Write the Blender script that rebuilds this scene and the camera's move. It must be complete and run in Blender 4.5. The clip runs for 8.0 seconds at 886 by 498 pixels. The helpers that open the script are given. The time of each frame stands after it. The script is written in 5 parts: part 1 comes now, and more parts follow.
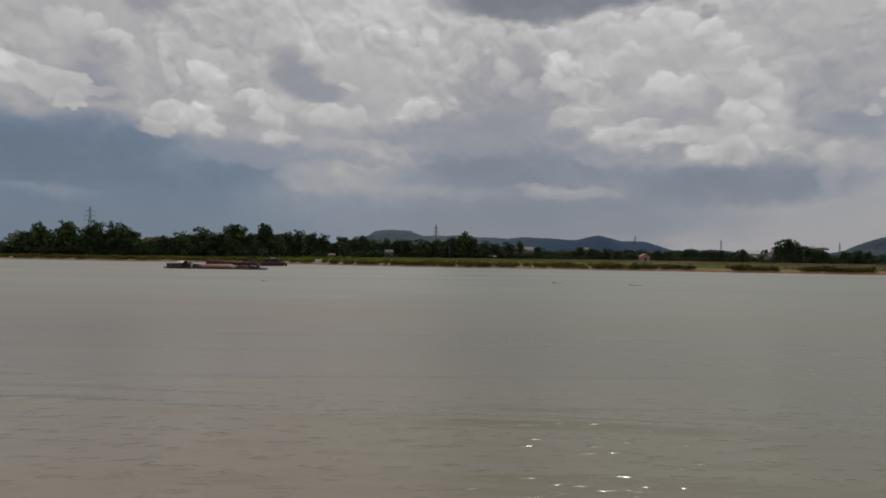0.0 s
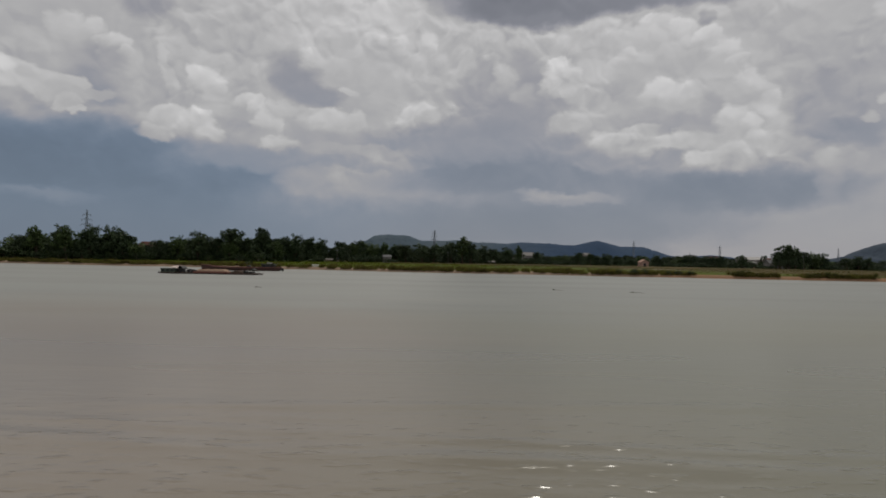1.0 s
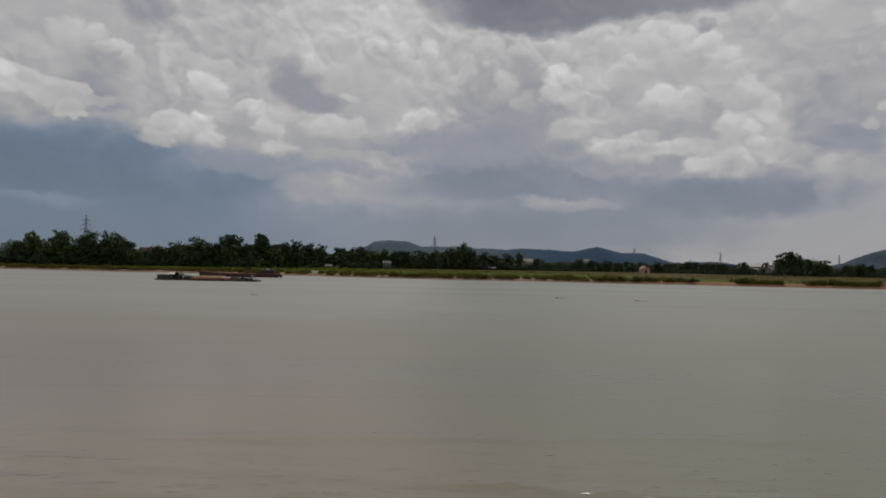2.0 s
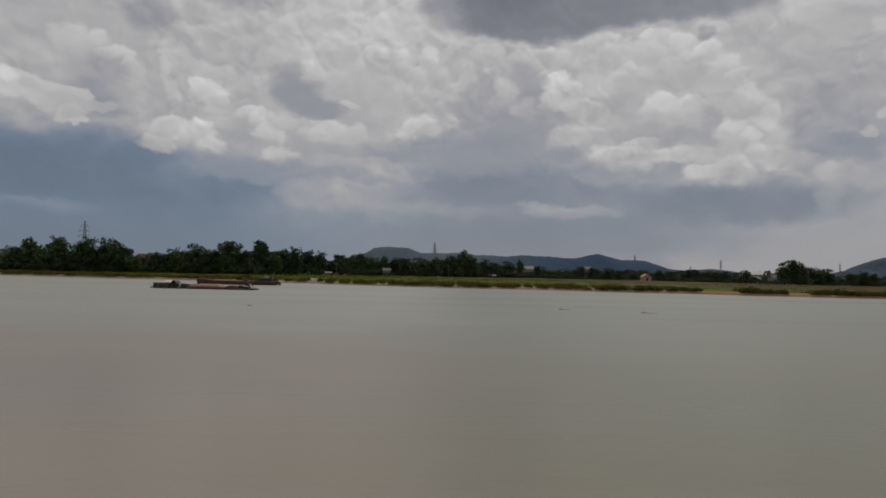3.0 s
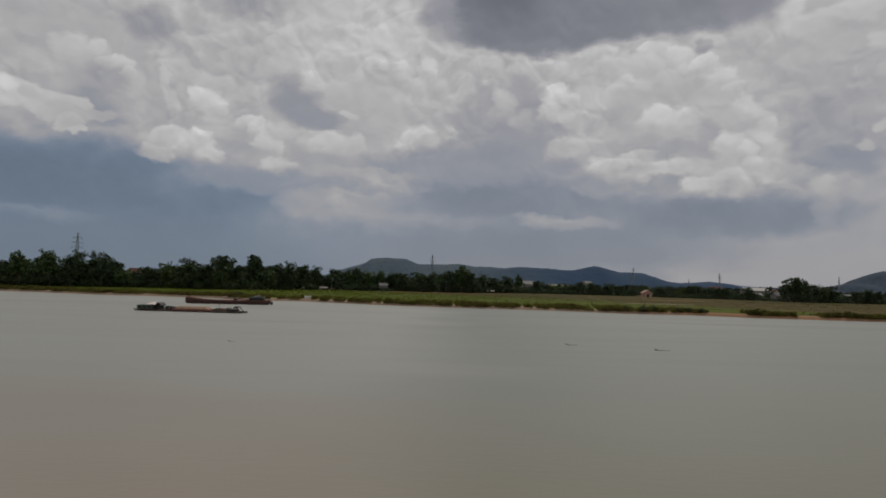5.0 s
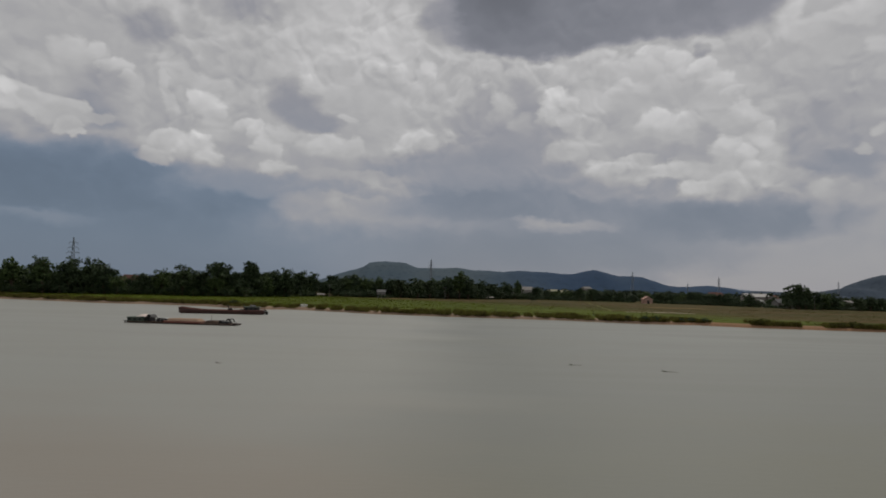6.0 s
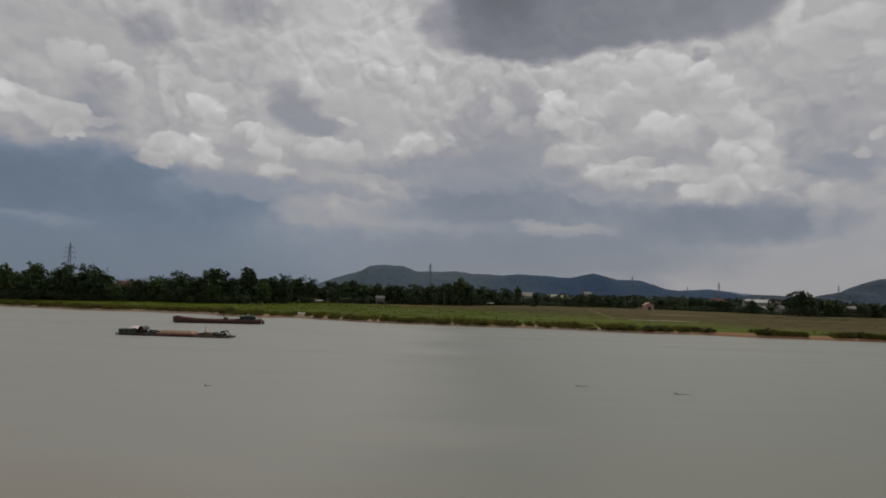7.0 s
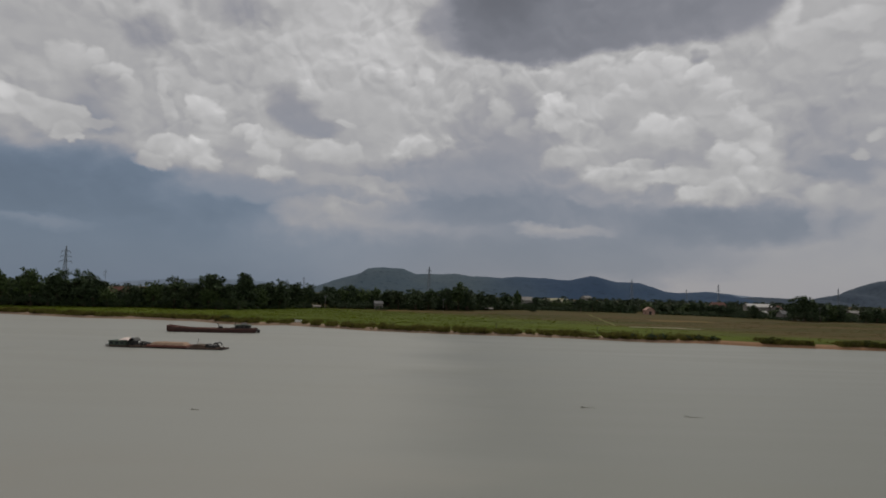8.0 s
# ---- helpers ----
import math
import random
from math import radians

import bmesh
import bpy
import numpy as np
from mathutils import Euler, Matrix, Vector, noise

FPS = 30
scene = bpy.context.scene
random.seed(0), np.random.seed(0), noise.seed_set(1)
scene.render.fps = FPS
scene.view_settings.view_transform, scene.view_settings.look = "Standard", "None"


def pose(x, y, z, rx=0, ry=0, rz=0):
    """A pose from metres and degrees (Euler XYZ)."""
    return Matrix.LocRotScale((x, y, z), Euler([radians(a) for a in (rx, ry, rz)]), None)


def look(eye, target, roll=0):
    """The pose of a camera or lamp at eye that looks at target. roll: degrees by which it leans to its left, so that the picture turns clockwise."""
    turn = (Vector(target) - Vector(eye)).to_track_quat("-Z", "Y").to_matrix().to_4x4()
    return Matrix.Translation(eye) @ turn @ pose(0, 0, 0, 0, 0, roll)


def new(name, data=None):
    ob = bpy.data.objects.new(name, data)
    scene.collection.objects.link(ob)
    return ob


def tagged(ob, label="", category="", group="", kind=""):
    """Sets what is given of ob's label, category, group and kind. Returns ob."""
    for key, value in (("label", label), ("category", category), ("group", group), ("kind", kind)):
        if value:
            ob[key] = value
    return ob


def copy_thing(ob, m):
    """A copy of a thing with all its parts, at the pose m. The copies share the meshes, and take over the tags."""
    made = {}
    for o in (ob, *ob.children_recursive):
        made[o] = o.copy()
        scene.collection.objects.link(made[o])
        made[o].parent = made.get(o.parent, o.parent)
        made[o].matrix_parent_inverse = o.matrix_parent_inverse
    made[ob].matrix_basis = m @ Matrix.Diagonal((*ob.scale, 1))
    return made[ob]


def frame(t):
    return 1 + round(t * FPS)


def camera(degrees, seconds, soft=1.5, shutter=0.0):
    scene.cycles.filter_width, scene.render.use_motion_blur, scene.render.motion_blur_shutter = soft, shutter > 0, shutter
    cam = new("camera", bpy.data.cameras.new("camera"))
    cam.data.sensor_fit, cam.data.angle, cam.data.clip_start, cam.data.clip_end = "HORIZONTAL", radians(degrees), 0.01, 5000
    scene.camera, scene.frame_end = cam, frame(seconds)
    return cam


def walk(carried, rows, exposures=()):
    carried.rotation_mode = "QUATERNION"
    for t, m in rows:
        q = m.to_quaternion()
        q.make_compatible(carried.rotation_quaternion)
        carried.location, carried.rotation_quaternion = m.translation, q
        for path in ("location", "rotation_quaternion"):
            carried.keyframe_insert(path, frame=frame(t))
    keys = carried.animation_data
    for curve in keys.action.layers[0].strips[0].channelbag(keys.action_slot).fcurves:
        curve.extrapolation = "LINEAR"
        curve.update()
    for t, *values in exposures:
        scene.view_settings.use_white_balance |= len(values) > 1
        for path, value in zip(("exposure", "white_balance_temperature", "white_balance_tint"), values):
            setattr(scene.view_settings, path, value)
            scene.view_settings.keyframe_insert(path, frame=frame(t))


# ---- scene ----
# ---------- camera ----------
cam = camera(70.0, 8.0, soft=1.8)
PATH = [
    (0.0, pose(0.000, 0.000, 3.947, 90.678, -0.842, 0.000)),
    (0.5, pose(0.054, 1.031, 4.041, 90.900, -0.943, -0.087)),
    (1.0, pose(0.101, 2.031, 4.143, 91.125, -1.000, -0.132)),
    (1.5, pose(0.135, 3.003, 4.245, 91.380, -1.038, -0.128)),
    (3.0, pose(-0.176, 6.367, 4.897, 92.245, -1.263, -0.137)),
    (3.5, pose(-0.217, 7.852, 5.503, 92.520, -1.342, -0.166)),
    (4.0, pose(-0.239, 9.420, 6.192, 92.766, -1.414, -0.220)),
    (4.5, pose(-0.220, 11.049, 6.934, 93.015, -1.516, -0.280)),
    (6.0, pose(-0.155, 16.178, 9.649, 93.521, -1.602, -0.463)),
    (6.5, pose(-0.260, 17.939, 10.538, 93.677, -1.619, -0.517)),
    (7.0, pose(-0.389, 19.705, 11.425, 93.804, -1.645, -0.539)),
    (7.5, pose(-0.453, 21.430, 12.308, 93.909, -1.665, -0.610)),
    (8.0, pose(-0.468, 23.144, 13.200, 93.995, -1.624, -0.640)),
]
walk(cam, PATH, exposures=[(0.0, 0.06), (3.0, 0.03), (8.0, 0.0)])

# ---------- world: broken cloud over a hazy sky ----------
SUN_AZ, SUN_EL = 20.0, 52.0
world = bpy.data.worlds.new("world")
scene.world = world
world.use_nodes = True
wt = world.node_tree
wt.nodes.clear()


def wnode(kind, **props):
    n = wt.nodes.new(kind)
    for key, value in props.items():
        if key == "op":
            n.operation = value
    return n


def feed(sock, value):
    if isinstance(value, (int, float, tuple)):
        sock.default_value = value
    else:
        wt.links.new(value, sock)


def wmath(op, a, b=0.0, c=0.0):
    n = wnode("ShaderNodeMath", op=op)
    for i, v in enumerate((a, b, c)):
        feed(n.inputs[i], v)
    return n.outputs[0]


def wvec(op, a, b, c=None, out=0):
    n = wnode("ShaderNodeVectorMath", op=op)
    feed(n.inputs[0], a)
    feed(n.inputs[1], b)
    if c is not None:
        feed(n.inputs[2], c)
    return n.outputs[out]


def wnoise(vector, scale, detail, rough=0.5):
    n = wnode("ShaderNodeTexNoise")
    feed(n.inputs["Vector"], vector)
    feed(n.inputs["Scale"], scale)
    feed(n.inputs["Detail"], detail)
    feed(n.inputs["Roughness"], rough)
    return n


def wramp(value, a, b, c=0.0, d=1.0):
    n = wnode("ShaderNodeMapRange")
    n.interpolation_type = "SMOOTHSTEP"
    for key, v in (("Value", value), ("From Min", a), ("From Max", b), ("To Min", c), ("To Max", d)):
        feed(n.inputs[key], v)
    return n.outputs[0]


def wmix(fac, a, b):
    n = wnode("ShaderNodeMix")
    n.data_type = "FLOAT"
    feed(n.inputs[0], fac)
    feed(n.inputs[2], a)
    feed(n.inputs[3], b)
    return n.outputs[0]


way = wnode("ShaderNodeTexCoord").outputs["Generated"]
sep = wnode("ShaderNodeSeparateXYZ")
feed(sep.inputs[0], way)
azimuth = wmath("MULTIPLY", wmath("ARCTAN2", sep.outputs[0], sep.outputs[1]), 57.29578)
elevation = wmath("MULTIPLY", wmath("ARCSINE", sep.outputs[2]), 57.29578)
flat = wvec("MULTIPLY", way, (1.0, 1.0, 1.7))
big = wnoise(flat, 9.0, 2.0)
fine = wnoise(flat, 24.0, 3.0, 0.52)


def heaps(vector, detail):
    """Rounded cauliflower lumps on the dome of the sky, in degrees."""
    n = wnode("ShaderNodeTexVoronoi")
    n.voronoi_dimensions = "2D"
    n.feature = "SMOOTH_F1"
    feed(n.inputs["Vector"], vector)
    feed(n.inputs["Scale"], 0.36)
    feed(n.inputs["Detail"], detail)
    feed(n.inputs["Roughness"], 0.55)
    feed(n.inputs["Smoothness"], 0.2)
    return n.outputs["Distance"]


dome = wnode("ShaderNodeCombineXYZ")
feed(dome.inputs[0], azimuth)
feed(dome.inputs[1], elevation)
swirl = wvec("ADD", wvec("ADD", dome.outputs[0], wvec("MULTIPLY", fine.outputs[1], (1.6, 1.6, 0.0))), wvec("MULTIPLY", big.outputs[1], (3.5, 2.5, 0.0)))
lump = heaps(swirl, 2.8)
# lit from above: each lump's height against the height a little further up
relief = wmath("SUBTRACT", heaps(wvec("ADD", swirl, (0.12, 0.42, 0.0)), 1.4), heaps(swirl, 1.4))
billow = wnoise(flat, 7.0, 4.0, 0.5).outputs[0]
shift_big = wvec("MULTIPLY_ADD", big.outputs[1], (2.0, 1.4, 0.0), (-1.0, -0.7, 0.0))
shift_fine = wvec("MULTIPLY_ADD", fine.outputs[1], (2.2, 1.8, 0.0), (-1.1, -0.9, 0.0))
comb = wnode("ShaderNodeCombineXYZ")
feed(comb.inputs[0], azimuth)
feed(comb.inputs[1], elevation)
feed(comb.inputs[2], 1.0)
place = wvec("ADD", wvec("ADD", comb.outputs[0], shift_big), shift_fine)


ragged = wmath("MULTIPLY", wmath("SUBTRACT", lump, 0.74), 0.62)


def settle(under):
    """Makes the next heaps wait for the ones behind them."""
    c = wnode("ShaderNodeCombineXYZ")
    feed(c.inputs[0], under)
    return wvec("MULTIPLY_ADD", c.outputs[0], (1e-7, 0.0, 0.0), place)


def local_of(az, el, wide, high):
    return wvec("MULTIPLY_ADD", place, (1 / wide, 1 / high, 0.0), (-az / wide, -el / high, 1.0))


ragged_soft = wmath("MULTIPLY", ragged, 0.3)


def spread(local, soft, cover, edge):
    reach = wmath("ADD", wvec("DOT_PRODUCT", local, wvec("MULTIPLY", local, (1.0, 1.0, 0.0)), out=1), edge)
    return wramp(reach, 1.0 + soft * 1.6, max(0.0, 1.0 - soft * 1.6), 0.0, cover)


def puff(under, az, el, wide, high, value, lift, soft, cover):
    """One soft heap of cloud laid over what is behind it: lighter towards its top by lift."""
    local = local_of(az, el, wide, high)
    tone = wvec("DOT_PRODUCT", local, (0.0, lift, value), out=1)
    return wmix(spread(local, soft, cover, ragged_soft), under, tone)


def crest(under, az, el, wide, high, value, lift, soft, cover):
    """A sunlit head of cumulus: sharp above, melting away below."""
    local = local_of(az, el, wide, high)
    tone = wvec("DOT_PRODUCT", local, (0.0, lift, value), out=1)
    melt = wramp(wvec("DOT_PRODUCT", local, (0.0, 1.0, 0.0), out=1), -0.85, 0.30)
    return wmix(wmath("MULTIPLY", spread(local, soft, cover, ragged), melt), under, tone)


lum = wramp(elevation, 0.0, 24.0, 0.58, 0.66)
# low banks of blue-grey cloud over the horizon
lum = puff(lum, -30.4, 6.6, 16.28, 4.15, 0.435, -0.02, 0.50, 1.00)
lum = puff(lum, -27.0, 1.5, 22.18, 3.62, 0.450, 0.00, 0.55, 1.00)
lum = puff(lum, -0.7, 2.7, 16.42, 2.55, 0.490, 0.00, 0.60, 0.90)
lum = puff(lum, -21.8, 8.3, 3.96, 1.88, 0.490, 0.00, 0.60, 0.50)
lum = puff(lum, -32.5, 4.7, 3.97, 0.60, 0.500, 0.02, 0.60, 0.60)
lum = puff(lum, 4.7, 11.8, 9.69, 4.50, 0.555, 0.02, 0.50, 0.80)
lum = puff(lum, 6.4, 7.6, 10.59, 2.13, 0.475, 0.00, 0.55, 0.90)
lum = puff(lum, 16.3, 5.1, 10.38, 1.08, 0.515, 0.00, 0.60, 0.80)
lum = puff(lum, 29.4, 2.5, 16.43, 2.69, 0.580, 0.00, 0.60, 0.90)
lum = puff(lum, 11.5, 3.5, 12.66, 2.11, 0.478, 0.00, 0.60, 0.85)
lum = puff(lum, 24.5, 6.3, 8.60, 1.80, 0.470, -0.01, 0.50, 0.95)
place = settle(lum)
# grey veils and dark rags up high
lum = puff(lum, -31.6, 18.8, 8.69, 4.83, 0.645, 0.01, 0.60, 0.90)
lum = puff(lum, -25.4, 20.4, 2.35, 1.45, 0.565, 0.00, 0.50, 0.95)
lum = puff(lum, -22.3, 19.8, 1.75, 1.00, 0.590, 0.00, 0.60, 0.80)
lum = puff(lum, -16.1, 22.8, 5.56, 1.21, 0.575, 0.00, 0.55, 0.90)
lum = puff(lum, -28.1, 13.9, 2.87, 2.24, 0.555, 0.01, 0.50, 0.95)
lum = puff(lum, -29.2, 14.9, 1.81, 1.23, 0.580, 0.00, 0.60, 0.80)
lum = puff(lum, -21.5, 18.7, 3.15, 1.32, 0.625, 0.01, 0.60, 0.70)
lum = puff(lum, 31.1, 16.1, 4.63, 2.53, 0.625, 0.01, 0.60, 0.90)
lum = puff(lum, 31.6, 12.4, 4.15, 2.72, 0.575, 0.00, 0.50, 0.90)
lum = puff(lum, 32.7, 10.3, 2.98, 1.08, 0.535, 0.00, 0.50, 0.90)
lum = puff(lum, 29.6, 19.0, 3.60, 1.67, 0.655, 0.01, 0.60, 0.80)
place = settle(lum)
# broad pale sheets
lum = puff(lum, -20.6, 14.3, 7.48, 4.83, 0.645, 0.02, 0.35, 0.95)
lum = puff(lum, -23.6, 16.4, 3.48, 1.99, 0.640, 0.01, 0.50, 0.80)
lum = puff(lum, -17.3, 18.9, 5.22, 2.26, 0.645, 0.01, 0.50, 0.80)
lum = puff(lum, -8.6, 22.1, 6.92, 3.86, 0.702, 0.00, 0.50, 0.95)
lum = puff(lum, -11.5, 18.6, 4.26, 2.57, 0.680, 0.01, 0.50, 0.80)
lum = puff(lum, -6.7, 14.9, 6.40, 3.66, 0.662, 0.01, 0.40, 0.95)
lum = puff(lum, 0.4, 18.6, 3.66, 3.11, 0.665, 0.01, 0.45, 0.95)
lum = puff(lum, 9.3, 16.7, 5.59, 4.33, 0.655, 0.01, 0.40, 0.90)
lum = puff(lum, 19.6, 14.6, 7.65, 5.84, 0.668, 0.01, 0.30, 0.95)
lum = puff(lum, 25.8, 11.5, 2.96, 3.19, 0.660, 0.01, 0.30, 0.95)
place = settle(lum)
# wedge of cloud at the west
lum = puff(lum, -33.7, 11.4, 2.85, 1.08, 0.600, 0.02, 0.60, 0.85)
lum = puff(lum, -34.7, 13.5, 1.57, 1.13, 0.700, 0.03, 0.20, 1.00)
lum = puff(lum, -32.9, 13.2, 1.82, 1.24, 0.685, 0.03, 0.16, 1.00)
lum = puff(lum, -31.0, 12.9, 1.71, 1.10, 0.670, 0.03, 0.16, 1.00)
lum = puff(lum, -28.8, 12.7, 1.42, 0.39, 0.640, 0.01, 0.30, 0.95)
lum = puff(lum, -31.1, 11.7, 0.91, 0.68, 0.665, 0.02, 0.25, 0.95)
lum = puff(lum, -30.3, 11.1, 0.46, 0.39, 0.665, 0.02, 0.35, 0.90)
place = settle(lum)
# western tower
lum = puff(lum, -31.5, 15.3, 2.44, 1.08, 0.645, 0.01, 0.50, 0.80)
lum = crest(lum, -32.2, 17.0, 0.67, 0.82, 0.666, 0.05, 0.30, 0.85)
lum = crest(lum, -31.1, 17.0, 1.45, 1.56, 0.673, 0.07, 0.26, 0.95)
lum = crest(lum, -29.5, 17.3, 1.14, 1.21, 0.673, 0.07, 0.26, 0.95)
lum = crest(lum, -28.5, 16.7, 0.63, 0.66, 0.666, 0.05, 0.30, 0.85)
lum = crest(lum, -27.6, 16.6, 1.23, 1.10, 0.687, 0.07, 0.24, 0.95)
lum = crest(lum, -26.7, 15.8, 0.65, 0.78, 0.677, 0.05, 0.26, 0.95)
place = settle(lum)
# middle heap, hollows
lum = puff(lum, -24.8, 14.2, 1.11, 1.87, 0.620, 0.01, 0.50, 0.80)
lum = puff(lum, -22.2, 13.3, 1.15, 1.56, 0.615, 0.01, 0.50, 0.85)
lum = puff(lum, -18.3, 14.6, 1.59, 1.21, 0.630, 0.01, 0.60, 0.70)
lum = puff(lum, -17.9, 10.8, 1.83, 1.43, 0.595, 0.01, 0.45, 0.90)
lum = puff(lum, -17.3, 8.6, 5.93, 1.11, 0.545, 0.01, 0.50, 0.85)
lum = puff(lum, -6.1, 11.1, 2.35, 0.60, 0.600, 0.01, 0.50, 0.85)
lum = puff(lum, -8.2, 13.0, 3.04, 0.79, 0.630, 0.01, 0.60, 0.70)
lum = puff(lum, -4.5, 10.1, 3.54, 0.81, 0.560, 0.01, 0.50, 0.85)
place = settle(lum)
# middle heap, heads
lum = crest(lum, -26.0, 14.8, 0.94, 1.58, 0.656, 0.05, 0.30, 0.85)
lum = crest(lum, -23.8, 14.4, 0.44, 2.31, 0.673, 0.04, 0.35, 0.85)
lum = crest(lum, -20.7, 14.3, 1.72, 1.54, 0.687, 0.07, 0.23, 0.95)
lum = crest(lum, -19.6, 13.5, 1.23, 1.15, 0.663, 0.05, 0.30, 0.85)
lum = crest(lum, -23.3, 11.4, 1.65, 1.13, 0.687, 0.07, 0.24, 0.95)
lum = crest(lum, -21.5, 11.1, 1.80, 1.25, 0.698, 0.07, 0.23, 0.95)
lum = crest(lum, -20.1, 10.4, 1.32, 0.84, 0.680, 0.05, 0.26, 0.95)
lum = puff(lum, -24.6, 10.1, 1.44, 0.82, 0.650, 0.02, 0.30, 0.90)
place = settle(lum)
# middle heap, east arc
lum = crest(lum, -17.8, 13.1, 1.68, 0.79, 0.684, 0.07, 0.24, 0.95)
lum = crest(lum, -16.5, 12.6, 0.96, 1.07, 0.687, 0.07, 0.24, 0.95)
lum = crest(lum, -15.7, 11.1, 1.28, 1.73, 0.680, 0.07, 0.25, 0.95)
lum = crest(lum, -14.6, 9.8, 1.62, 0.87, 0.673, 0.05, 0.28, 0.95)
lum = puff(lum, -12.9, 6.8, 2.05, 1.19, 0.605, 0.02, 0.50, 0.65)
lum = puff(lum, -8.5, 8.5, 6.95, 0.46, 0.560, 0.01, 0.50, 0.90)
lum = puff(lum, -8.1, 9.7, 5.05, 0.45, 0.625, 0.01, 0.50, 0.80)
place = settle(lum)
# heads round the shaded rift
lum = crest(lum, -14.2, 18.3, 1.65, 1.24, 0.677, 0.05, 0.28, 0.95)
lum = crest(lum, -12.1, 16.6, 1.67, 1.59, 0.677, 0.07, 0.26, 0.95)
lum = crest(lum, -10.1, 16.3, 1.69, 1.61, 0.670, 0.05, 0.28, 0.90)
lum = puff(lum, -14.3, 16.6, 1.57, 1.40, 0.585, 0.01, 0.50, 0.95)
lum = puff(lum, -12.9, 15.4, 2.15, 1.53, 0.550, 0.01, 0.50, 0.95)
lum = puff(lum, -11.3, 14.3, 2.29, 1.11, 0.555, 0.01, 0.50, 0.95)
lum = puff(lum, -8.5, 14.7, 0.61, 0.49, 0.710, 0.02, 0.55, 0.90)
lum = crest(lum, -14.1, 12.3, 1.63, 1.08, 0.666, 0.05, 0.30, 0.90)
lum = crest(lum, -12.0, 11.9, 1.44, 1.09, 0.673, 0.05, 0.28, 0.90)
lum = crest(lum, -10.4, 11.9, 1.68, 1.32, 0.694, 0.05, 0.26, 0.95)
place = settle(lum)
# middle, pale heads
lum = crest(lum, -8.1, 11.9, 1.02, 1.33, 0.681, 0.05, 0.28, 0.90)
lum = crest(lum, -6.6, 18.8, 1.61, 0.74, 0.689, 0.05, 0.28, 0.90)
lum = crest(lum, -4.0, 18.2, 1.05, 1.61, 0.681, 0.05, 0.30, 0.90)
lum = crest(lum, -1.9, 18.2, 1.05, 1.82, 0.685, 0.05, 0.30, 0.90)
lum = crest(lum, -3.4, 22.6, 1.41, 2.25, 0.681, 0.04, 0.35, 0.85)
lum = crest(lum, -3.4, 12.1, 0.81, 1.79, 0.681, 0.05, 0.28, 0.90)
lum = crest(lum, -2.2, 13.0, 1.16, 1.23, 0.673, 0.05, 0.30, 0.85)
lum = crest(lum, 0.1, 12.7, 1.74, 1.45, 0.648, 0.04, 0.40, 0.81)
place = settle(lum)
# mauve shade between the heaps
lum = puff(lum, 4.2, 15.5, 2.62, 2.48, 0.585, 0.00, 0.50, 0.95)
lum = puff(lum, 6.5, 12.7, 5.01, 2.17, 0.570, 0.00, 0.50, 0.95)
lum = puff(lum, 2.7, 10.8, 6.53, 1.74, 0.555, 0.00, 0.50, 0.90)
lum = puff(lum, 7.2, 17.4, 1.34, 1.25, 0.600, 0.01, 0.50, 0.90)
lum = puff(lum, 8.5, 15.8, 1.64, 1.45, 0.575, 0.01, 0.50, 0.95)
lum = puff(lum, 10.1, 14.2, 1.86, 1.12, 0.580, 0.01, 0.50, 0.95)
lum = crest(lum, 4.2, 17.3, 1.05, 0.87, 0.661, 0.05, 0.30, 0.90)
lum = crest(lum, 5.7, 16.0, 1.27, 1.42, 0.661, 0.05, 0.30, 0.90)
lum = crest(lum, 7.5, 14.5, 1.15, 1.10, 0.632, 0.04, 0.40, 0.81)
place = settle(lum)
# eastern heap, western heads
lum = crest(lum, 6.4, 19.8, 1.51, 0.95, 0.689, 0.07, 0.25, 0.95)
lum = crest(lum, 9.2, 19.0, 1.83, 1.16, 0.681, 0.05, 0.26, 0.95)
lum = crest(lum, 10.6, 16.4, 1.69, 1.51, 0.718, 0.07, 0.23, 0.95)
lum = crest(lum, 9.7, 15.1, 1.13, 1.20, 0.689, 0.05, 0.30, 0.90)
lum = crest(lum, 11.9, 14.7, 1.45, 1.41, 0.677, 0.05, 0.30, 0.90)
lum = crest(lum, 11.4, 12.0, 1.90, 1.32, 0.648, 0.04, 0.40, 0.81)
lum = crest(lum, 13.7, 19.8, 2.00, 1.14, 0.669, 0.05, 0.30, 0.85)
place = settle(lum)
# eastern heap, crown
lum = crest(lum, 15.5, 18.8, 2.18, 0.93, 0.677, 0.05, 0.28, 0.90)
lum = crest(lum, 18.8, 19.7, 1.79, 1.11, 0.706, 0.07, 0.22, 0.95)
lum = crest(lum, 20.8, 19.3, 1.44, 0.85, 0.702, 0.07, 0.22, 0.95)
lum = crest(lum, 22.6, 18.4, 1.10, 1.00, 0.689, 0.07, 0.23, 0.95)
lum = crest(lum, 16.7, 17.0, 1.72, 1.25, 0.681, 0.05, 0.28, 0.90)
lum = crest(lum, 23.9, 16.9, 1.28, 1.30, 0.681, 0.07, 0.25, 0.95)
lum = crest(lum, 25.0, 16.2, 0.87, 0.75, 0.677, 0.05, 0.28, 0.90)
lum = crest(lum, 25.8, 14.8, 1.43, 1.20, 0.681, 0.07, 0.25, 0.95)
lum = crest(lum, 27.0, 13.4, 0.93, 0.90, 0.677, 0.05, 0.28, 0.90)
place = settle(lum)
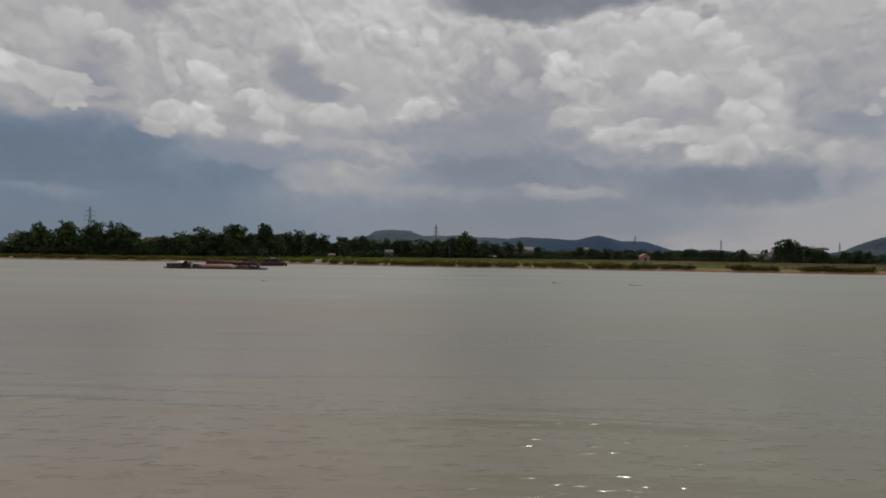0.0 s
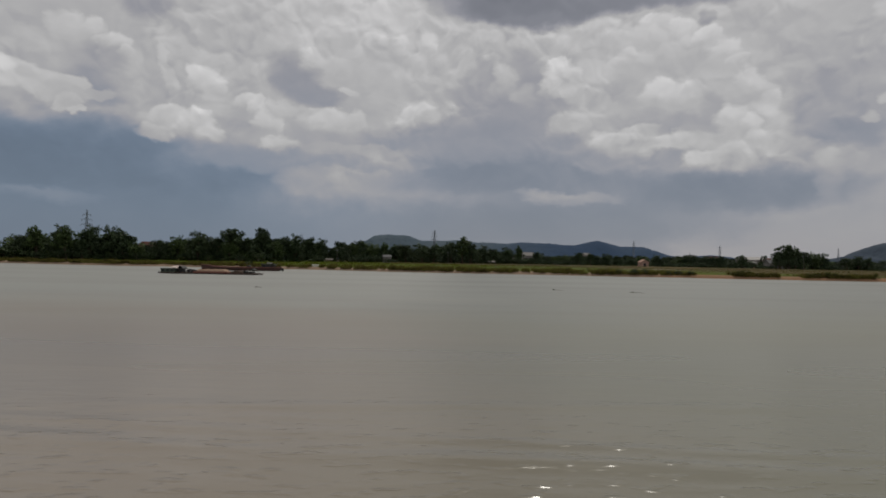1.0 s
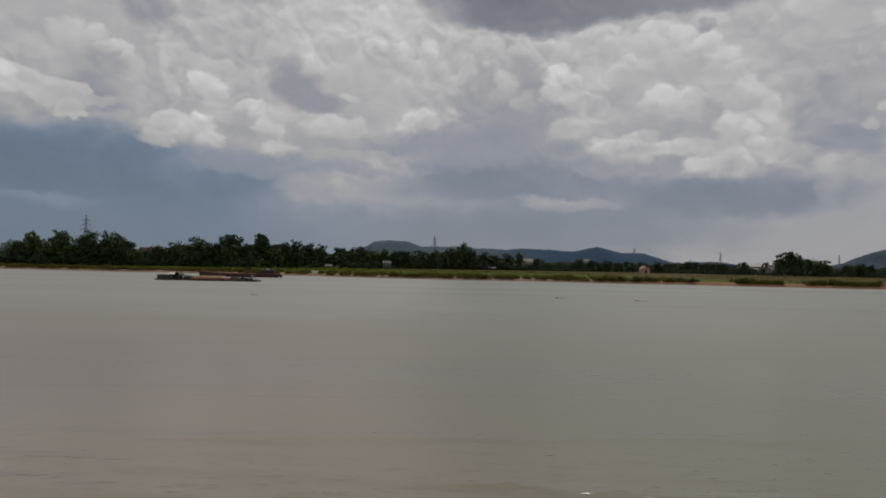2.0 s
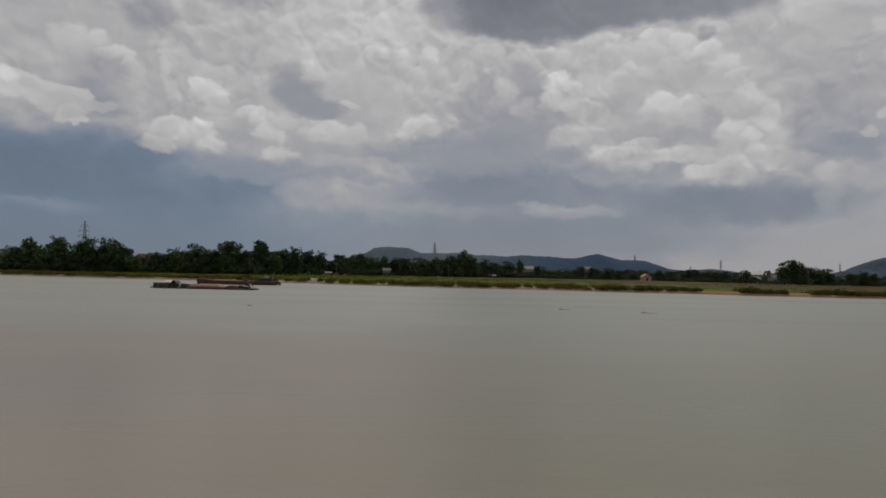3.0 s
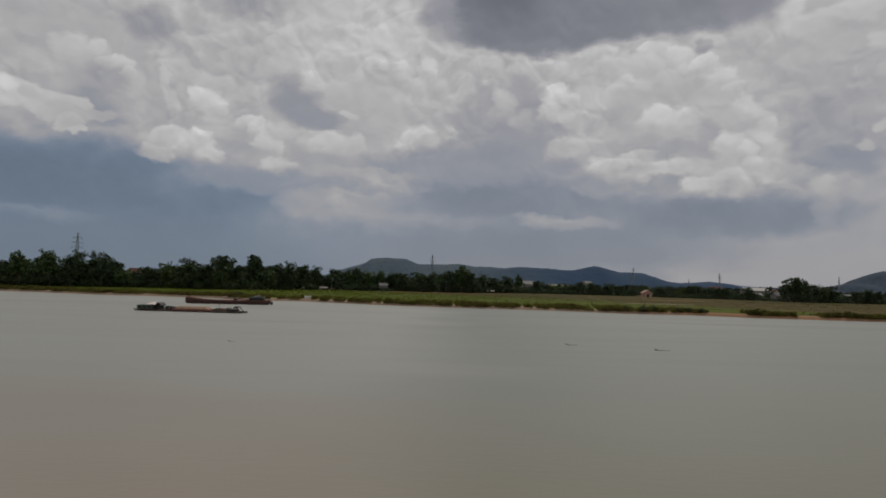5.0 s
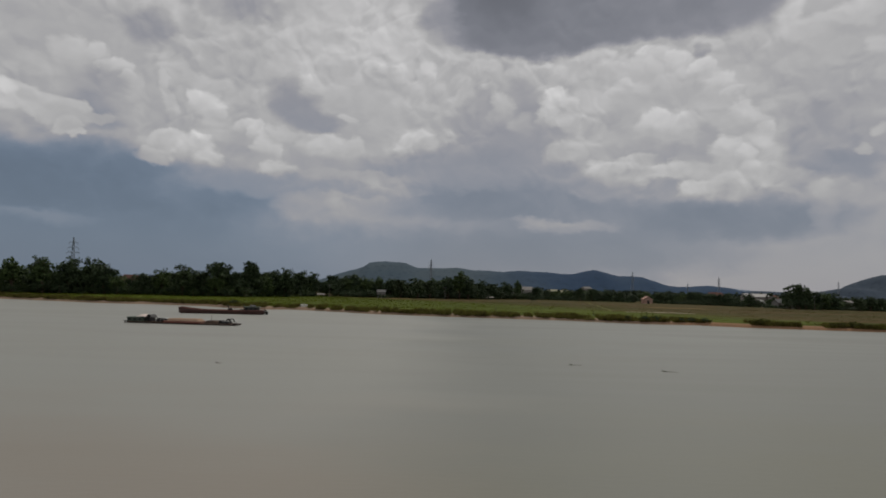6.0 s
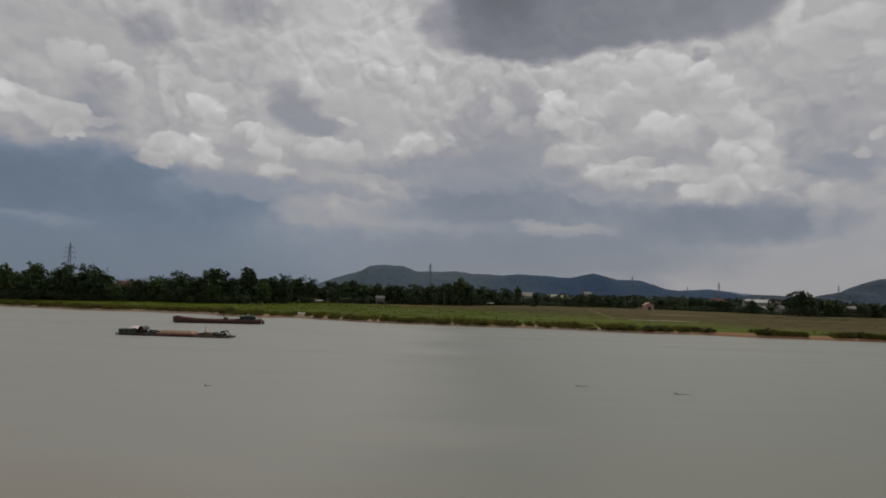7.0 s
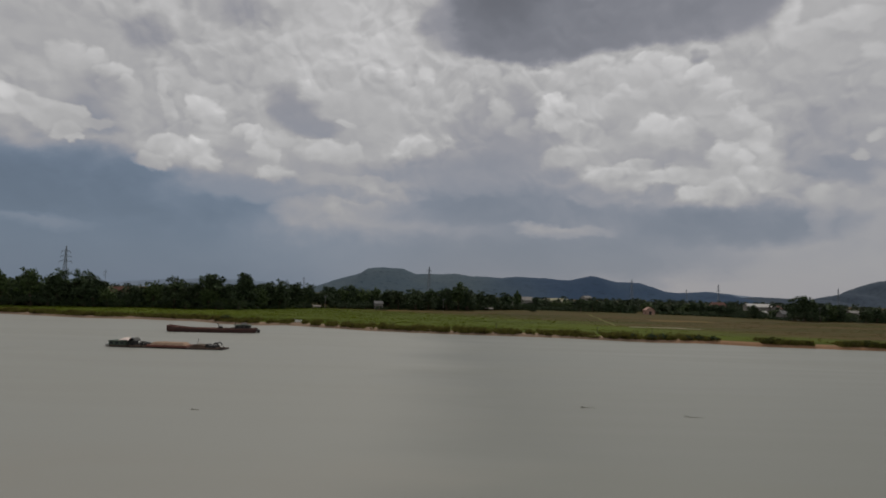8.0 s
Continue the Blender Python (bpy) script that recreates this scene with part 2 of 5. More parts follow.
# eastern heap, hollows
lum = puff(lum, 20.7, 16.7, 2.84, 1.01, 0.650, 0.01, 0.60, 0.70)
lum = puff(lum, 15.5, 14.8, 1.65, 1.43, 0.630, 0.01, 0.50, 0.80)
lum = puff(lum, 16.7, 12.5, 2.67, 0.77, 0.610, 0.01, 0.50, 0.90)
lum = puff(lum, 20.7, 11.8, 3.87, 0.75, 0.600, 0.01, 0.50, 0.90)
lum = puff(lum, 23.0, 13.0, 0.88, 1.20, 0.610, 0.01, 0.50, 0.85)
lum = puff(lum, 24.9, 13.4, 1.29, 0.73, 0.635, 0.01, 0.60, 0.70)
lum = puff(lum, 17.7, 8.8, 5.95, 0.78, 0.560, 0.00, 0.50, 0.90)
place = settle(lum)
# eastern heap, core and lower rims
lum = crest(lum, 18.6, 14.4, 1.58, 1.27, 0.718, 0.05, 0.26, 0.95)
lum = crest(lum, 20.0, 13.9, 1.55, 1.15, 0.706, 0.05, 0.28, 0.95)
lum = crest(lum, 21.8, 14.3, 1.21, 1.14, 0.681, 0.05, 0.30, 0.90)
lum = crest(lum, 24.3, 11.8, 1.65, 1.34, 0.698, 0.07, 0.24, 0.95)
lum = crest(lum, 25.9, 11.2, 1.04, 0.92, 0.689, 0.07, 0.25, 0.95)
lum = crest(lum, 26.7, 10.2, 1.12, 1.02, 0.673, 0.05, 0.28, 0.90)
lum = crest(lum, 27.8, 9.1, 1.19, 0.91, 0.661, 0.05, 0.30, 0.90)
lum = crest(lum, 20.1, 10.7, 1.44, 0.80, 0.689, 0.05, 0.28, 0.90)
lum = crest(lum, 15.1, 10.8, 2.17, 0.88, 0.677, 0.05, 0.30, 0.90)
lum = crest(lum, 17.1, 11.6, 2.13, 0.54, 0.673, 0.04, 0.35, 0.85)
place = settle(lum)
# eastern heap, foot
lum = crest(lum, 22.4, 8.8, 1.59, 0.74, 0.698, 0.05, 0.28, 0.95)
lum = crest(lum, 24.9, 9.2, 1.91, 1.04, 0.665, 0.05, 0.35, 0.85)
lum = puff(lum, 22.4, 20.1, 0.62, 0.71, 0.560, 0.00, 0.50, 0.70)
lum = puff(lum, 29.0, 22.4, 1.46, 1.14, 0.735, 0.02, 0.30, 0.95)
lum = puff(lum, 30.4, 20.7, 2.17, 0.98, 0.690, 0.02, 0.40, 0.90)
lum = puff(lum, 33.5, 21.4, 2.59, 0.71, 0.710, 0.02, 0.40, 0.90)
lum = crest(lum, 35.2, 18.1, 0.87, 1.51, 0.685, 0.04, 0.35, 0.85)
lum = puff(lum, 34.2, 11.4, 0.43, 0.34, 0.665, 0.02, 0.60, 0.80)
lum = puff(lum, 35.3, 12.6, 0.52, 0.41, 0.675, 0.02, 0.60, 0.80)
place = settle(lum)
# low pale streaks
lum = puff(lum, 31.6, 7.3, 0.91, 2.19, 0.620, 0.03, 0.60, 0.50)
lum = puff(lum, 29.5, 9.5, 1.03, 0.98, 0.625, 0.03, 0.60, 0.60)
lum = puff(lum, 9.2, 6.2, 2.01, 0.45, 0.600, 0.01, 0.55, 0.75)
lum = puff(lum, 11.9, 5.8, 3.40, 0.52, 0.590, 0.01, 0.60, 0.80)
lum = puff(lum, -32.7, 4.8, 2.07, 0.34, 0.500, 0.01, 0.60, 0.70)
place = settle(lum)
# dark cloud overhead
lum = puff(lum, 4.5, 23.5, 6.26, 2.72, 0.475, -0.02, 0.30, 0.95)
lum = puff(lum, 8.4, 23.3, 7.70, 3.16, 0.450, -0.02, 0.20, 1.00)
lum = puff(lum, 15.7, 23.7, 7.33, 2.28, 0.455, -0.02, 0.25, 1.00)
lum = puff(lum, 21.8, 23.6, 6.39, 2.29, 0.475, -0.02, 0.28, 0.95)
lum = puff(lum, 26.5, 23.3, 2.56, 1.89, 0.520, -0.01, 0.50, 0.80)
lum = puff(lum, -0.5, 23.4, 1.79, 2.00, 0.570, -0.01, 0.50, 0.80)
# its body, carried on out of view: added to darken the river's reflection
lum = puff(lum, 19.0, 32.0, 12.0, 7.0, 0.540, 0.00, 0.40, 0.90)
lum = puff(lum, 5.5, 33.0, 6.5, 9.5, 0.400, 0.00, 0.25, 1.00)
# cloud grain, dying out in the haze at the horizon
depth = wmath("MULTIPLY", wramp(elevation, 2.0, 9.0), wramp(lum, 0.48, 0.68, 0.25, 1.0))
lum = wmath("MULTIPLY_ADD", relief, wmath("MULTIPLY", depth, wramp(billow, 0.40, 0.62, 0.04, 0.15)), lum)
lum = wmath("MULTIPLY_ADD", wmath("SUBTRACT", fine.outputs[0], 0.5), wmath("MULTIPLY", depth, 0.035), lum)
grain = wmath("MULTIPLY", wmath("SUBTRACT", billow, 0.5), wramp(elevation, 1.0, 10.0, 0.04, 0.09))
lum = wmath("ADD", wmath("ADD", lum, grain), 0.012)
lum = wmath("MULTIPLY_ADD", wmath("SUBTRACT", lum, 0.632), wmath("MULTIPLY", wramp(lum, 0.52, 0.60), 0.10), lum)
linear = wmath("POWER", wmath("MAXIMUM", lum, 0.0), 2.2)
blue = wmath("MULTIPLY", wmath("MULTIPLY", wramp(lum, 0.625, 0.44), wramp(elevation, 18.0, 9.0, 0.28, 1.0)), wramp(azimuth, -12.0, 4.0, 1.0, 0.65))
mauve = wramp(lum, 0.68, 0.54)
rgb = wnode("ShaderNodeCombineColor")
feed(rgb.inputs[0], wmath("MULTIPLY", linear, wmix(blue, wmix(mauve, 1.006, 0.985), 0.76)))
feed(rgb.inputs[1], wmath("MULTIPLY", linear, wmix(blue, wmix(mauve, 0.990, 0.968), 0.98)))
feed(rgb.inputs[2], wmath("MULTIPLY", linear, wmix(blue, wmix(mauve, 0.982, 1.045), 1.31)))
sky = wnode("ShaderNodeTexSky")
sky.sky_type = "NISHITA"
sky.sun_disc = False
sky.sun_elevation, sky.sun_rotation = radians(SUN_EL), radians(SUN_AZ)
dim = wvec("MULTIPLY", sky.outputs[0], (0.07, 0.07, 0.07))
veil = wnode("ShaderNodeMix")
veil.data_type = "RGBA"
feed(veil.inputs[0], 0.94)
feed(veil.inputs[6], dim)
feed(veil.inputs[7], rgb.outputs[0])
ground_side = wnode("ShaderNodeBackground")
feed(ground_side.inputs[0], veil.outputs[2])
feed(ground_side.inputs[1], 1.0)
wout = wnode("ShaderNodeOutputWorld")
feed(wout.inputs[0], ground_side.outputs[0])

sun_data = bpy.data.lights.new("sun", "SUN")
sun_data.energy, sun_data.angle, sun_data.color = 1.6, radians(3.0), (1.0, 0.95, 0.86)
sun = new("sun", sun_data)
az, el = radians(SUN_AZ), radians(SUN_EL)
sun.matrix_world = look((400 * math.sin(az) * math.cos(el), 400 * math.cos(az) * math.cos(el), 400 * math.sin(el)), (0, 0, 0))


# ---------- materials ----------
def material(name, rough=0.7, metal=0.0):
    m = bpy.data.materials.new(name)
    m.use_nodes = True
    b = m.node_tree.nodes["Principled BSDF"]
    b.inputs["Roughness"].default_value = rough
    b.inputs["Metallic"].default_value = metal
    if rough > 0.75:
        b.inputs["Specular IOR Level"].default_value = 0.06
    return m, m.node_tree, b


def mnoise(nt, scale, detail=5.0, stretch=(1, 1, 1), rough=0.55):
    co = nt.nodes.new("ShaderNodeTexCoord")
    mp = nt.nodes.new("ShaderNodeMapping")
    mp.inputs["Scale"].default_value = stretch
    nt.links.new(co.outputs["Object"], mp.inputs[0])
    n = nt.nodes.new("ShaderNodeTexNoise")
    n.inputs["Scale"].default_value, n.inputs["Detail"].default_value, n.inputs["Roughness"].default_value = scale, detail, rough
    nt.links.new(mp.outputs[0], n.inputs["Vector"])
    return n.outputs[0]


def mmix(nt, fac, a, b):
    n = nt.nodes.new("ShaderNodeMix")
    n.data_type = "RGBA"
    for sock, v in ((n.inputs[0], fac), (n.inputs[6], a), (n.inputs[7], b)):
        if isinstance(v, float):
            sock.default_value = v
        elif isinstance(v, tuple):
            sock.default_value = (*v, 1.0)
        else:
            nt.links.new(v, sock)
    return n.outputs[2]


def mramp(nt, value, lo, hi):
    n = nt.nodes.new("ShaderNodeMapRange")
    n.interpolation_type = "SMOOTHSTEP"
    n.inputs["From Min"].default_value, n.inputs["From Max"].default_value = lo, hi
    nt.links.new(value, n.inputs["Value"])
    return n.outputs[0]


def mbump(nt, b, height, strength, distance):
    n = nt.nodes.new("ShaderNodeBump")
    n.inputs["Strength"].default_value, n.inputs["Distance"].default_value = strength, distance
    nt.links.new(height, n.inputs["Height"])
    nt.links.new(n.outputs[0], b.inputs["Normal"])


def worn(name, colour, other, scale=3.0, rough=0.7, metal=0.0, bump=0.02, small=None):
    """A surface of two tones in patches, with finer grain over it."""
    m, nt, b = material(name, rough, metal)
    patch = mramp(nt, mnoise(nt, scale), 0.35, 0.68)
    grainy = mnoise(nt, small or scale * 9)
    col = mmix(nt, patch, colour, other)
    dark = tuple(c * 0.62 for c in colour)
    col = mmix(nt, mramp(nt, grainy, 0.45, 0.8), col, dark)
    nt.links.new(col, b.inputs["Base Color"])
    mbump(nt, b, grainy, 0.6, bump)
    return m


def foliage(name, colour, other, rough=0.65, thin=0.0):
    """Leaves: tone varies from tree to tree and from leaf to leaf; thin lets light through the blades."""
    m, nt, b = material(name, rough)
    info = nt.nodes.new("ShaderNodeObjectInfo").outputs["Random"]
    geo = nt.nodes.new("ShaderNodeNewGeometry").outputs["Random Per Island"]
    col = mmix(nt, info, colour, other)
    turn = nt.nodes.new("ShaderNodeMath")
    turn.operation = "PINGPONG"
    nt.links.new(info, turn.inputs[0])
    turn.inputs[1].default_value = 0.07
    col = mmix(nt, mramp(nt, turn.outputs[0], 0.045, 0.10), col, (other[0] * 1.45, other[1] * 1.05, other[2] * 0.8))
    col = mmix(nt, mramp(nt, geo, 0.0, 1.0), col, tuple(min(1.0, c * 1.55) for c in other))
    col = mmix(nt, mramp(nt, mnoise(nt, 0.5, 3.0), 0.4, 0.7), col, tuple(c * 0.55 for c in colour))
    nt.links.new(col, b.inputs["Base Color"])
    b.inputs["Specular IOR Level"].default_value = 0.12 if thin == 0 else 0.02
    if thin:
        glow = nt.nodes.new("ShaderNodeBsdfTranslucent")
        nt.links.new(col, glow.inputs["Color"])
        mix = nt.nodes.new("ShaderNodeMixShader")
        mix.inputs[0].default_value = thin
        nt.links.new(b.outputs[0], mix.inputs[1])
        nt.links.new(glow.outputs[0], mix.inputs[2])
        nt.links.new(mix.outputs[0], nt.nodes["Material Output"].inputs["Surface"])
    return m


# bank line of the far shore: where the water meets the land
BANK_X = [-400, -203, -177, -133, -113, -90, -75, -62, -56, -42, -25, -13, 5, 24, 41, 57, 65, 84, 90, 97, 113, 131, 400]
BANK_Y = [342, 289, 281.5, 266, 268, 263, 251, 247, 254, 248, 237, 233, 229.5, 228, 225.5, 219.5, 216, 219, 214, 212, 209, 207.5, 185]
RISE_D = [-300, -288, -270, -240, -30, -6, 0, 1.2, 4, 10, 60, 160, 400]
RISE_Z = [2.5, 1.6, 0.0, -3, -3, -1, 0, 0.75, 1.25, 1.45, 2.3, 3.0, 3.4]


def bank(x):
    wob = 1.1 * noise.noise((x * 0.11, 3.1, 0)) + 0.6 * noise.noise((x * 0.37, 8.2, 0))
    return float(np.interp(x, BANK_X, BANK_Y)) + (wob if abs(x) < 420 else 0.0)


def ground_z(x, y):
    d = y - bank(x)
    z = float(np.interp(d, RISE_D, RISE_Z))
    if d > 3:
        z += 0.16 * min(1.0, (d - 3) / 10) * noise.noise((x * 0.06, y * 0.06, 1.7))
    return z


def make_land():
    m, nt, b = material("grassy_land", 0.9)
    co = nt.nodes.new("ShaderNodeTexCoord").outputs["Object"]
    s = nt.nodes.new("ShaderNodeSeparateXYZ")
    nt.links.new(co, s.inputs[0])
    strip = mnoise(nt, 0.03, 4.0, (0.2, 4.0, 1))
    patch = mnoise(nt, 0.03, 5.0, (0.25, 3.0, 1))
    grains = mnoise(nt, 1.6, 6.0)
    green = mmix(nt, mramp(nt, strip, 0.43, 0.57), (0.070, 0.090, 0.006), (0.050, 0.066, 0.006))
    dry = mmix(nt, mramp(nt, patch, 0.47, 0.53), (0.050, 0.046, 0.010), (0.080, 0.052, 0.019))
    # the meadow grows drier towards the east and inland
    reach = nt.nodes.new("ShaderNodeVectorMath")
    reach.operation = "DOT_PRODUCT"
    nt.links.new(co, reach.inputs[0])
    reach.inputs[1].default_value = (0.85, 1.0, 0.0)
    inland = nt.nodes.new("ShaderNodeMath")
    inland.operation = "MULTIPLY_ADD"
    nt.links.new(patch, inland.inputs[0])
    inland.inputs[1].default_value = 110.0
    nt.links.new(reach.outputs["Value"], inland.inputs[2])
    col = mmix(nt, mramp(nt, inland.outputs[0], 372.0, 425.0), green, dry)
    col = mmix(nt, mramp(nt, grains, 0.5, 0.95), col, (0.045, 0.055, 0.014))
    clay = mramp(nt, s.outputs[0], 55.0, 88.0)
    soil = mmix(nt, mramp(nt, grains, 0.3, 0.7), (0.29, 0.165, 0.090), (0.20, 0.12, 0.075))
    soil = mmix(nt, clay, mmix(nt, mramp(nt, grains, 0.3, 0.7), (0.30, 0.215, 0.155), (0.21, 0.145, 0.10)), soil)
    col = mmix(nt, mramp(nt, s.outputs[2], 1.22, 0.98), col, soil)
    nt.links.new(col, b.inputs["Base Color"])
    mbump(nt, b, grains, 0.5, 0.03)
    return m


def make_water():
    m, nt, b = material("muddy_river_water", 0.33)

    def calc(op, *args):
        n = nt.nodes.new("ShaderNodeMath")
        n.operation = op
        for sock, v in zip(n.inputs, args):
            if isinstance(v, float):
                sock.default_value = v
            else:
                nt.links.new(v, sock)
        return n.outputs[0]

    silt = mnoise(nt, 0.03, 4.0, (0.5, 1.0, 1))
    s = nt.nodes.new("ShaderNodeSeparateXYZ")
    nt.links.new(nt.nodes.new("ShaderNodeTexCoord").outputs["Object"], s.inputs[0])
    # a reddish plume of silt along the near western side, greener water to the east
    plume = mramp(nt, calc("MULTIPLY_ADD", silt, 30.0, s.outputs[0]), 4.0, 26.0)
    col = mmix(nt, plume, (0.216, 0.184, 0.146), (0.152, 0.148, 0.104))
    # farther out paler and greyer: sky reflection painted into the base colour
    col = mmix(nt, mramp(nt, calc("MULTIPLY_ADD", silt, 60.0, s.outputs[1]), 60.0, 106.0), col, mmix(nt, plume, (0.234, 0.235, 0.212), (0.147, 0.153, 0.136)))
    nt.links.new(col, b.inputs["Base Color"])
    b.inputs["IOR"].default_value = 1.333
    open_water = mramp(nt, s.outputs[1], 14.0, 75.0)
    # wind-ruffled streaks between calmer water
    streak = mramp(nt, mnoise(nt, 0.022, 3.0, (0.3, 1.6, 1)), 0.40, 0.66)
    nt.links.new(calc("MULTIPLY_ADD", streak, 0.08, calc("MULTIPLY_ADD", open_water, 0.25, 0.21)), b.inputs["Roughness"])
    small = mnoise(nt, 2.0, 2.0, (0.35, 1.0, 1))
    swell = mnoise(nt, 0.35, 3.0, (0.4, 1.0, 1))
    # chop where the near shore shoals
    shoal = mramp(nt, s.outputs[1], 25.0, 11.0)
    dash = mramp(nt, mnoise(nt, 3.2, 1.5, (0.42, 1.0, 1)), 0.52, 0.78)
    chop = calc("MULTIPLY_ADD", calc("MULTIPLY", dash, shoal), 0.6, calc("MULTIPLY_ADD", swell, 0.3, calc("MULTIPLY", small, 0.45)))
    mbump(nt, b, calc("MULTIPLY", chop, calc("MULTIPLY_ADD", open_water, -0.8, 1.0)), 1.0, 0.036)
    return m


LAND, WATER = make_land(), make_water()
LEAF_DARK = foliage("dark_leaves", (0.034, 0.054, 0.030), (0.054, 0.078, 0.037))
LEAF_MID = foliage("green_leaves", (0.044, 0.072, 0.028), (0.068, 0.098, 0.034))
LEAF_OLIVE = foliage("olive_leaves", (0.078, 0.078, 0.028), (0.090, 0.100, 0.030), 0.7, 0.35)
LEAF_FAR = foliage("far_leaves", (0.036, 0.052, 0.030), (0.050, 0.068, 0.038))
REED = foliage("reeds", (0.112, 0.090, 0.034), (0.092, 0.098, 0.022), 0.8, 0.45)
DRY = foliage("dry_grass", (0.080, 0.056, 0.017), (0.064, 0.060, 0.012), 0.8, 0.5)
MEADOW = foliage("meadow_grass", (0.073, 0.094, 0.006), (0.084, 0.106, 0.008), 0.8, 0.5)
BARK = worn("bark", (0.10, 0.075, 0.055), (0.16, 0.13, 0.10), 2.0, 0.9)
# distance haze is painted into the hill colours: blue-grey, palest on far ranges
FOREST_HILL = worn("haze_tinted_forest", (0.040, 0.056, 0.080), (0.050, 0.067, 0.090), 0.006, 0.95, 0, 1.5, 0.05)
FOREST_FAR = worn("haze_painted_hillside", (0.15, 0.19, 0.25), (0.16, 0.20, 0.26), 0.004, 0.95, 0, 1.5, 0.04)


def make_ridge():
    """Wooded ridge tinted blue for haze, with a cloud shadow painted on its eastern side."""
    m, nt, b = material("ridge_haze_cloud_shade", 0.95)
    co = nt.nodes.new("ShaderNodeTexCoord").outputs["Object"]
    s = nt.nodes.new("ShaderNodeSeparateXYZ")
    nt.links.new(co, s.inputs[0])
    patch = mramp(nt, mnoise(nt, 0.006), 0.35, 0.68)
    # both tones hold haze; the eastern one is darkened as cloud shadow
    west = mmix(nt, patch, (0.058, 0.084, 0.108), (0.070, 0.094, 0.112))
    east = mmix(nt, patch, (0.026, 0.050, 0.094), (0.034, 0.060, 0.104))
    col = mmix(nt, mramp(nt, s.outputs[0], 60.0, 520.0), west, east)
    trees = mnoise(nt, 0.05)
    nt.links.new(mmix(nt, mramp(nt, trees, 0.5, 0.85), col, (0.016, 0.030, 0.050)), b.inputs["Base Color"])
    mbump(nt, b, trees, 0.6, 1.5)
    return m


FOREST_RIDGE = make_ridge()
HULL = worn("rusty_hull_paint", (0.046, 0.018, 0.015), (0.072, 0.030, 0.023), 0.8, 0.65, 0, 0.01)
HULL_DARK = worn("tarred_hull", (0.030, 0.016, 0.014), (0.048, 0.024, 0.019), 0.8, 0.7, 0, 0.01)
HULL_RIM = worn("faded_red_rim", (0.21, 0.075, 0.055), (0.15, 0.055, 0.04), 1.2, 0.7, 0, 0.01)
DECK = worn("grimy_deck", (0.075, 0.055, 0.045), (0.12, 0.085, 0.065), 1.2, 0.85, 0, 0.01)
BLACK = worn("sooty_black", (0.018, 0.018, 0.018), (0.035, 0.032, 0.03), 1.5, 0.7, 0, 0.01)
GREEN_PAINT = worn("faded_green_paint", (0.036, 0.060, 0.040), (0.060, 0.084, 0.056), 1.1, 0.65, 0, 0.01)
GREY_PAINT = worn("grey_weathered_metal", (0.13, 0.13, 0.125), (0.20, 0.19, 0.18), 1.1, 0.6, 0.2, 0.01)
TARP = worn("pale_tarpaulin", (0.72, 0.60, 0.54), (0.62, 0.54, 0.50), 0.8, 0.8, 0, 0.03)
AWNING = worn("grey_awning", (0.30, 0.27, 0.25), (0.24, 0.22, 0.20), 0.8, 0.85, 0, 0.03)
SAND = worn("wet_river_sand", (0.30, 0.205, 0.145), (0.36, 0.255, 0.185), 0.6, 0.95, 0, 0.05)
PLASTER = worn("whitewashed_plaster", (0.34, 0.32, 0.30), (0.26, 0.245, 0.23), 0.5, 0.9)
PINK = worn("pink_brick_plaster", (0.40, 0.25, 0.20), (0.48, 0.33, 0.27), 0.6, 0.9)
GREY_WALL = worn("grey_concrete", (0.21, 0.20, 0.195), (0.28, 0.265, 0.25), 0.4, 0.9)
ROOF_RED = worn("red_clay_tiles", (0.110, 0.056, 0.046), (0.135, 0.072, 0.058), 0.6, 0.85)
ROOF_PALE = worn("pale_sheet_roof", (0.25, 0.235, 0.22), (0.20, 0.19, 0.18), 0.5, 0.9)
ROOF_WHITE = worn("white_sheet_roof", (0.50, 0.48, 0.46), (0.40, 0.385, 0.37), 0.5, 0.85)
ROOF_GREY = worn("grey_sheet_roof", (0.13, 0.13, 0.135), (0.18, 0.175, 0.17), 0.5, 0.9)
ROOF_YELLOW = worn("yellow_sheet_roof", (0.33, 0.31, 0.20), (0.36, 0.34, 0.25), 0.5, 0.9)
STEEL = worn("galvanised_steel", (0.17, 0.20, 0.24), (0.21, 0.24, 0.28), 0.5, 0.6, 0.0)
GLASS_DARK = material("dark_window", 0.15)[0]
GLASS_DARK.node_tree.nodes["Principled BSDF"].inputs["Base Color"].default_value = (0.02, 0.022, 0.025, 1)
WOOD = worn("sodden_wood", (0.09, 0.08, 0.06), (0.12, 0.10, 0.08), 2.0, 0.8)
STUBBLE = worn("orange_stubble", (0.150, 0.098, 0.040), (0.110, 0.088, 0.030), 0.12, 0.95)
FALLOW = worn("fallow_soil", (0.070, 0.056, 0.026), (0.088, 0.074, 0.026), 0.12, 0.95)
FOOTPATH = worn("trodden_grass", (0.135, 0.125, 0.045), (0.105, 0.112, 0.030), 0.3, 0.95)
WHITE = worn("white_boat_paint", (0.80, 0.79, 0.77), (0.70, 0.69, 0.67), 1.0, 0.5)
TRACK = worn("pale_dust_track", (0.42, 0.36, 0.29), (0.34, 0.29, 0.23), 0.3, 0.95)


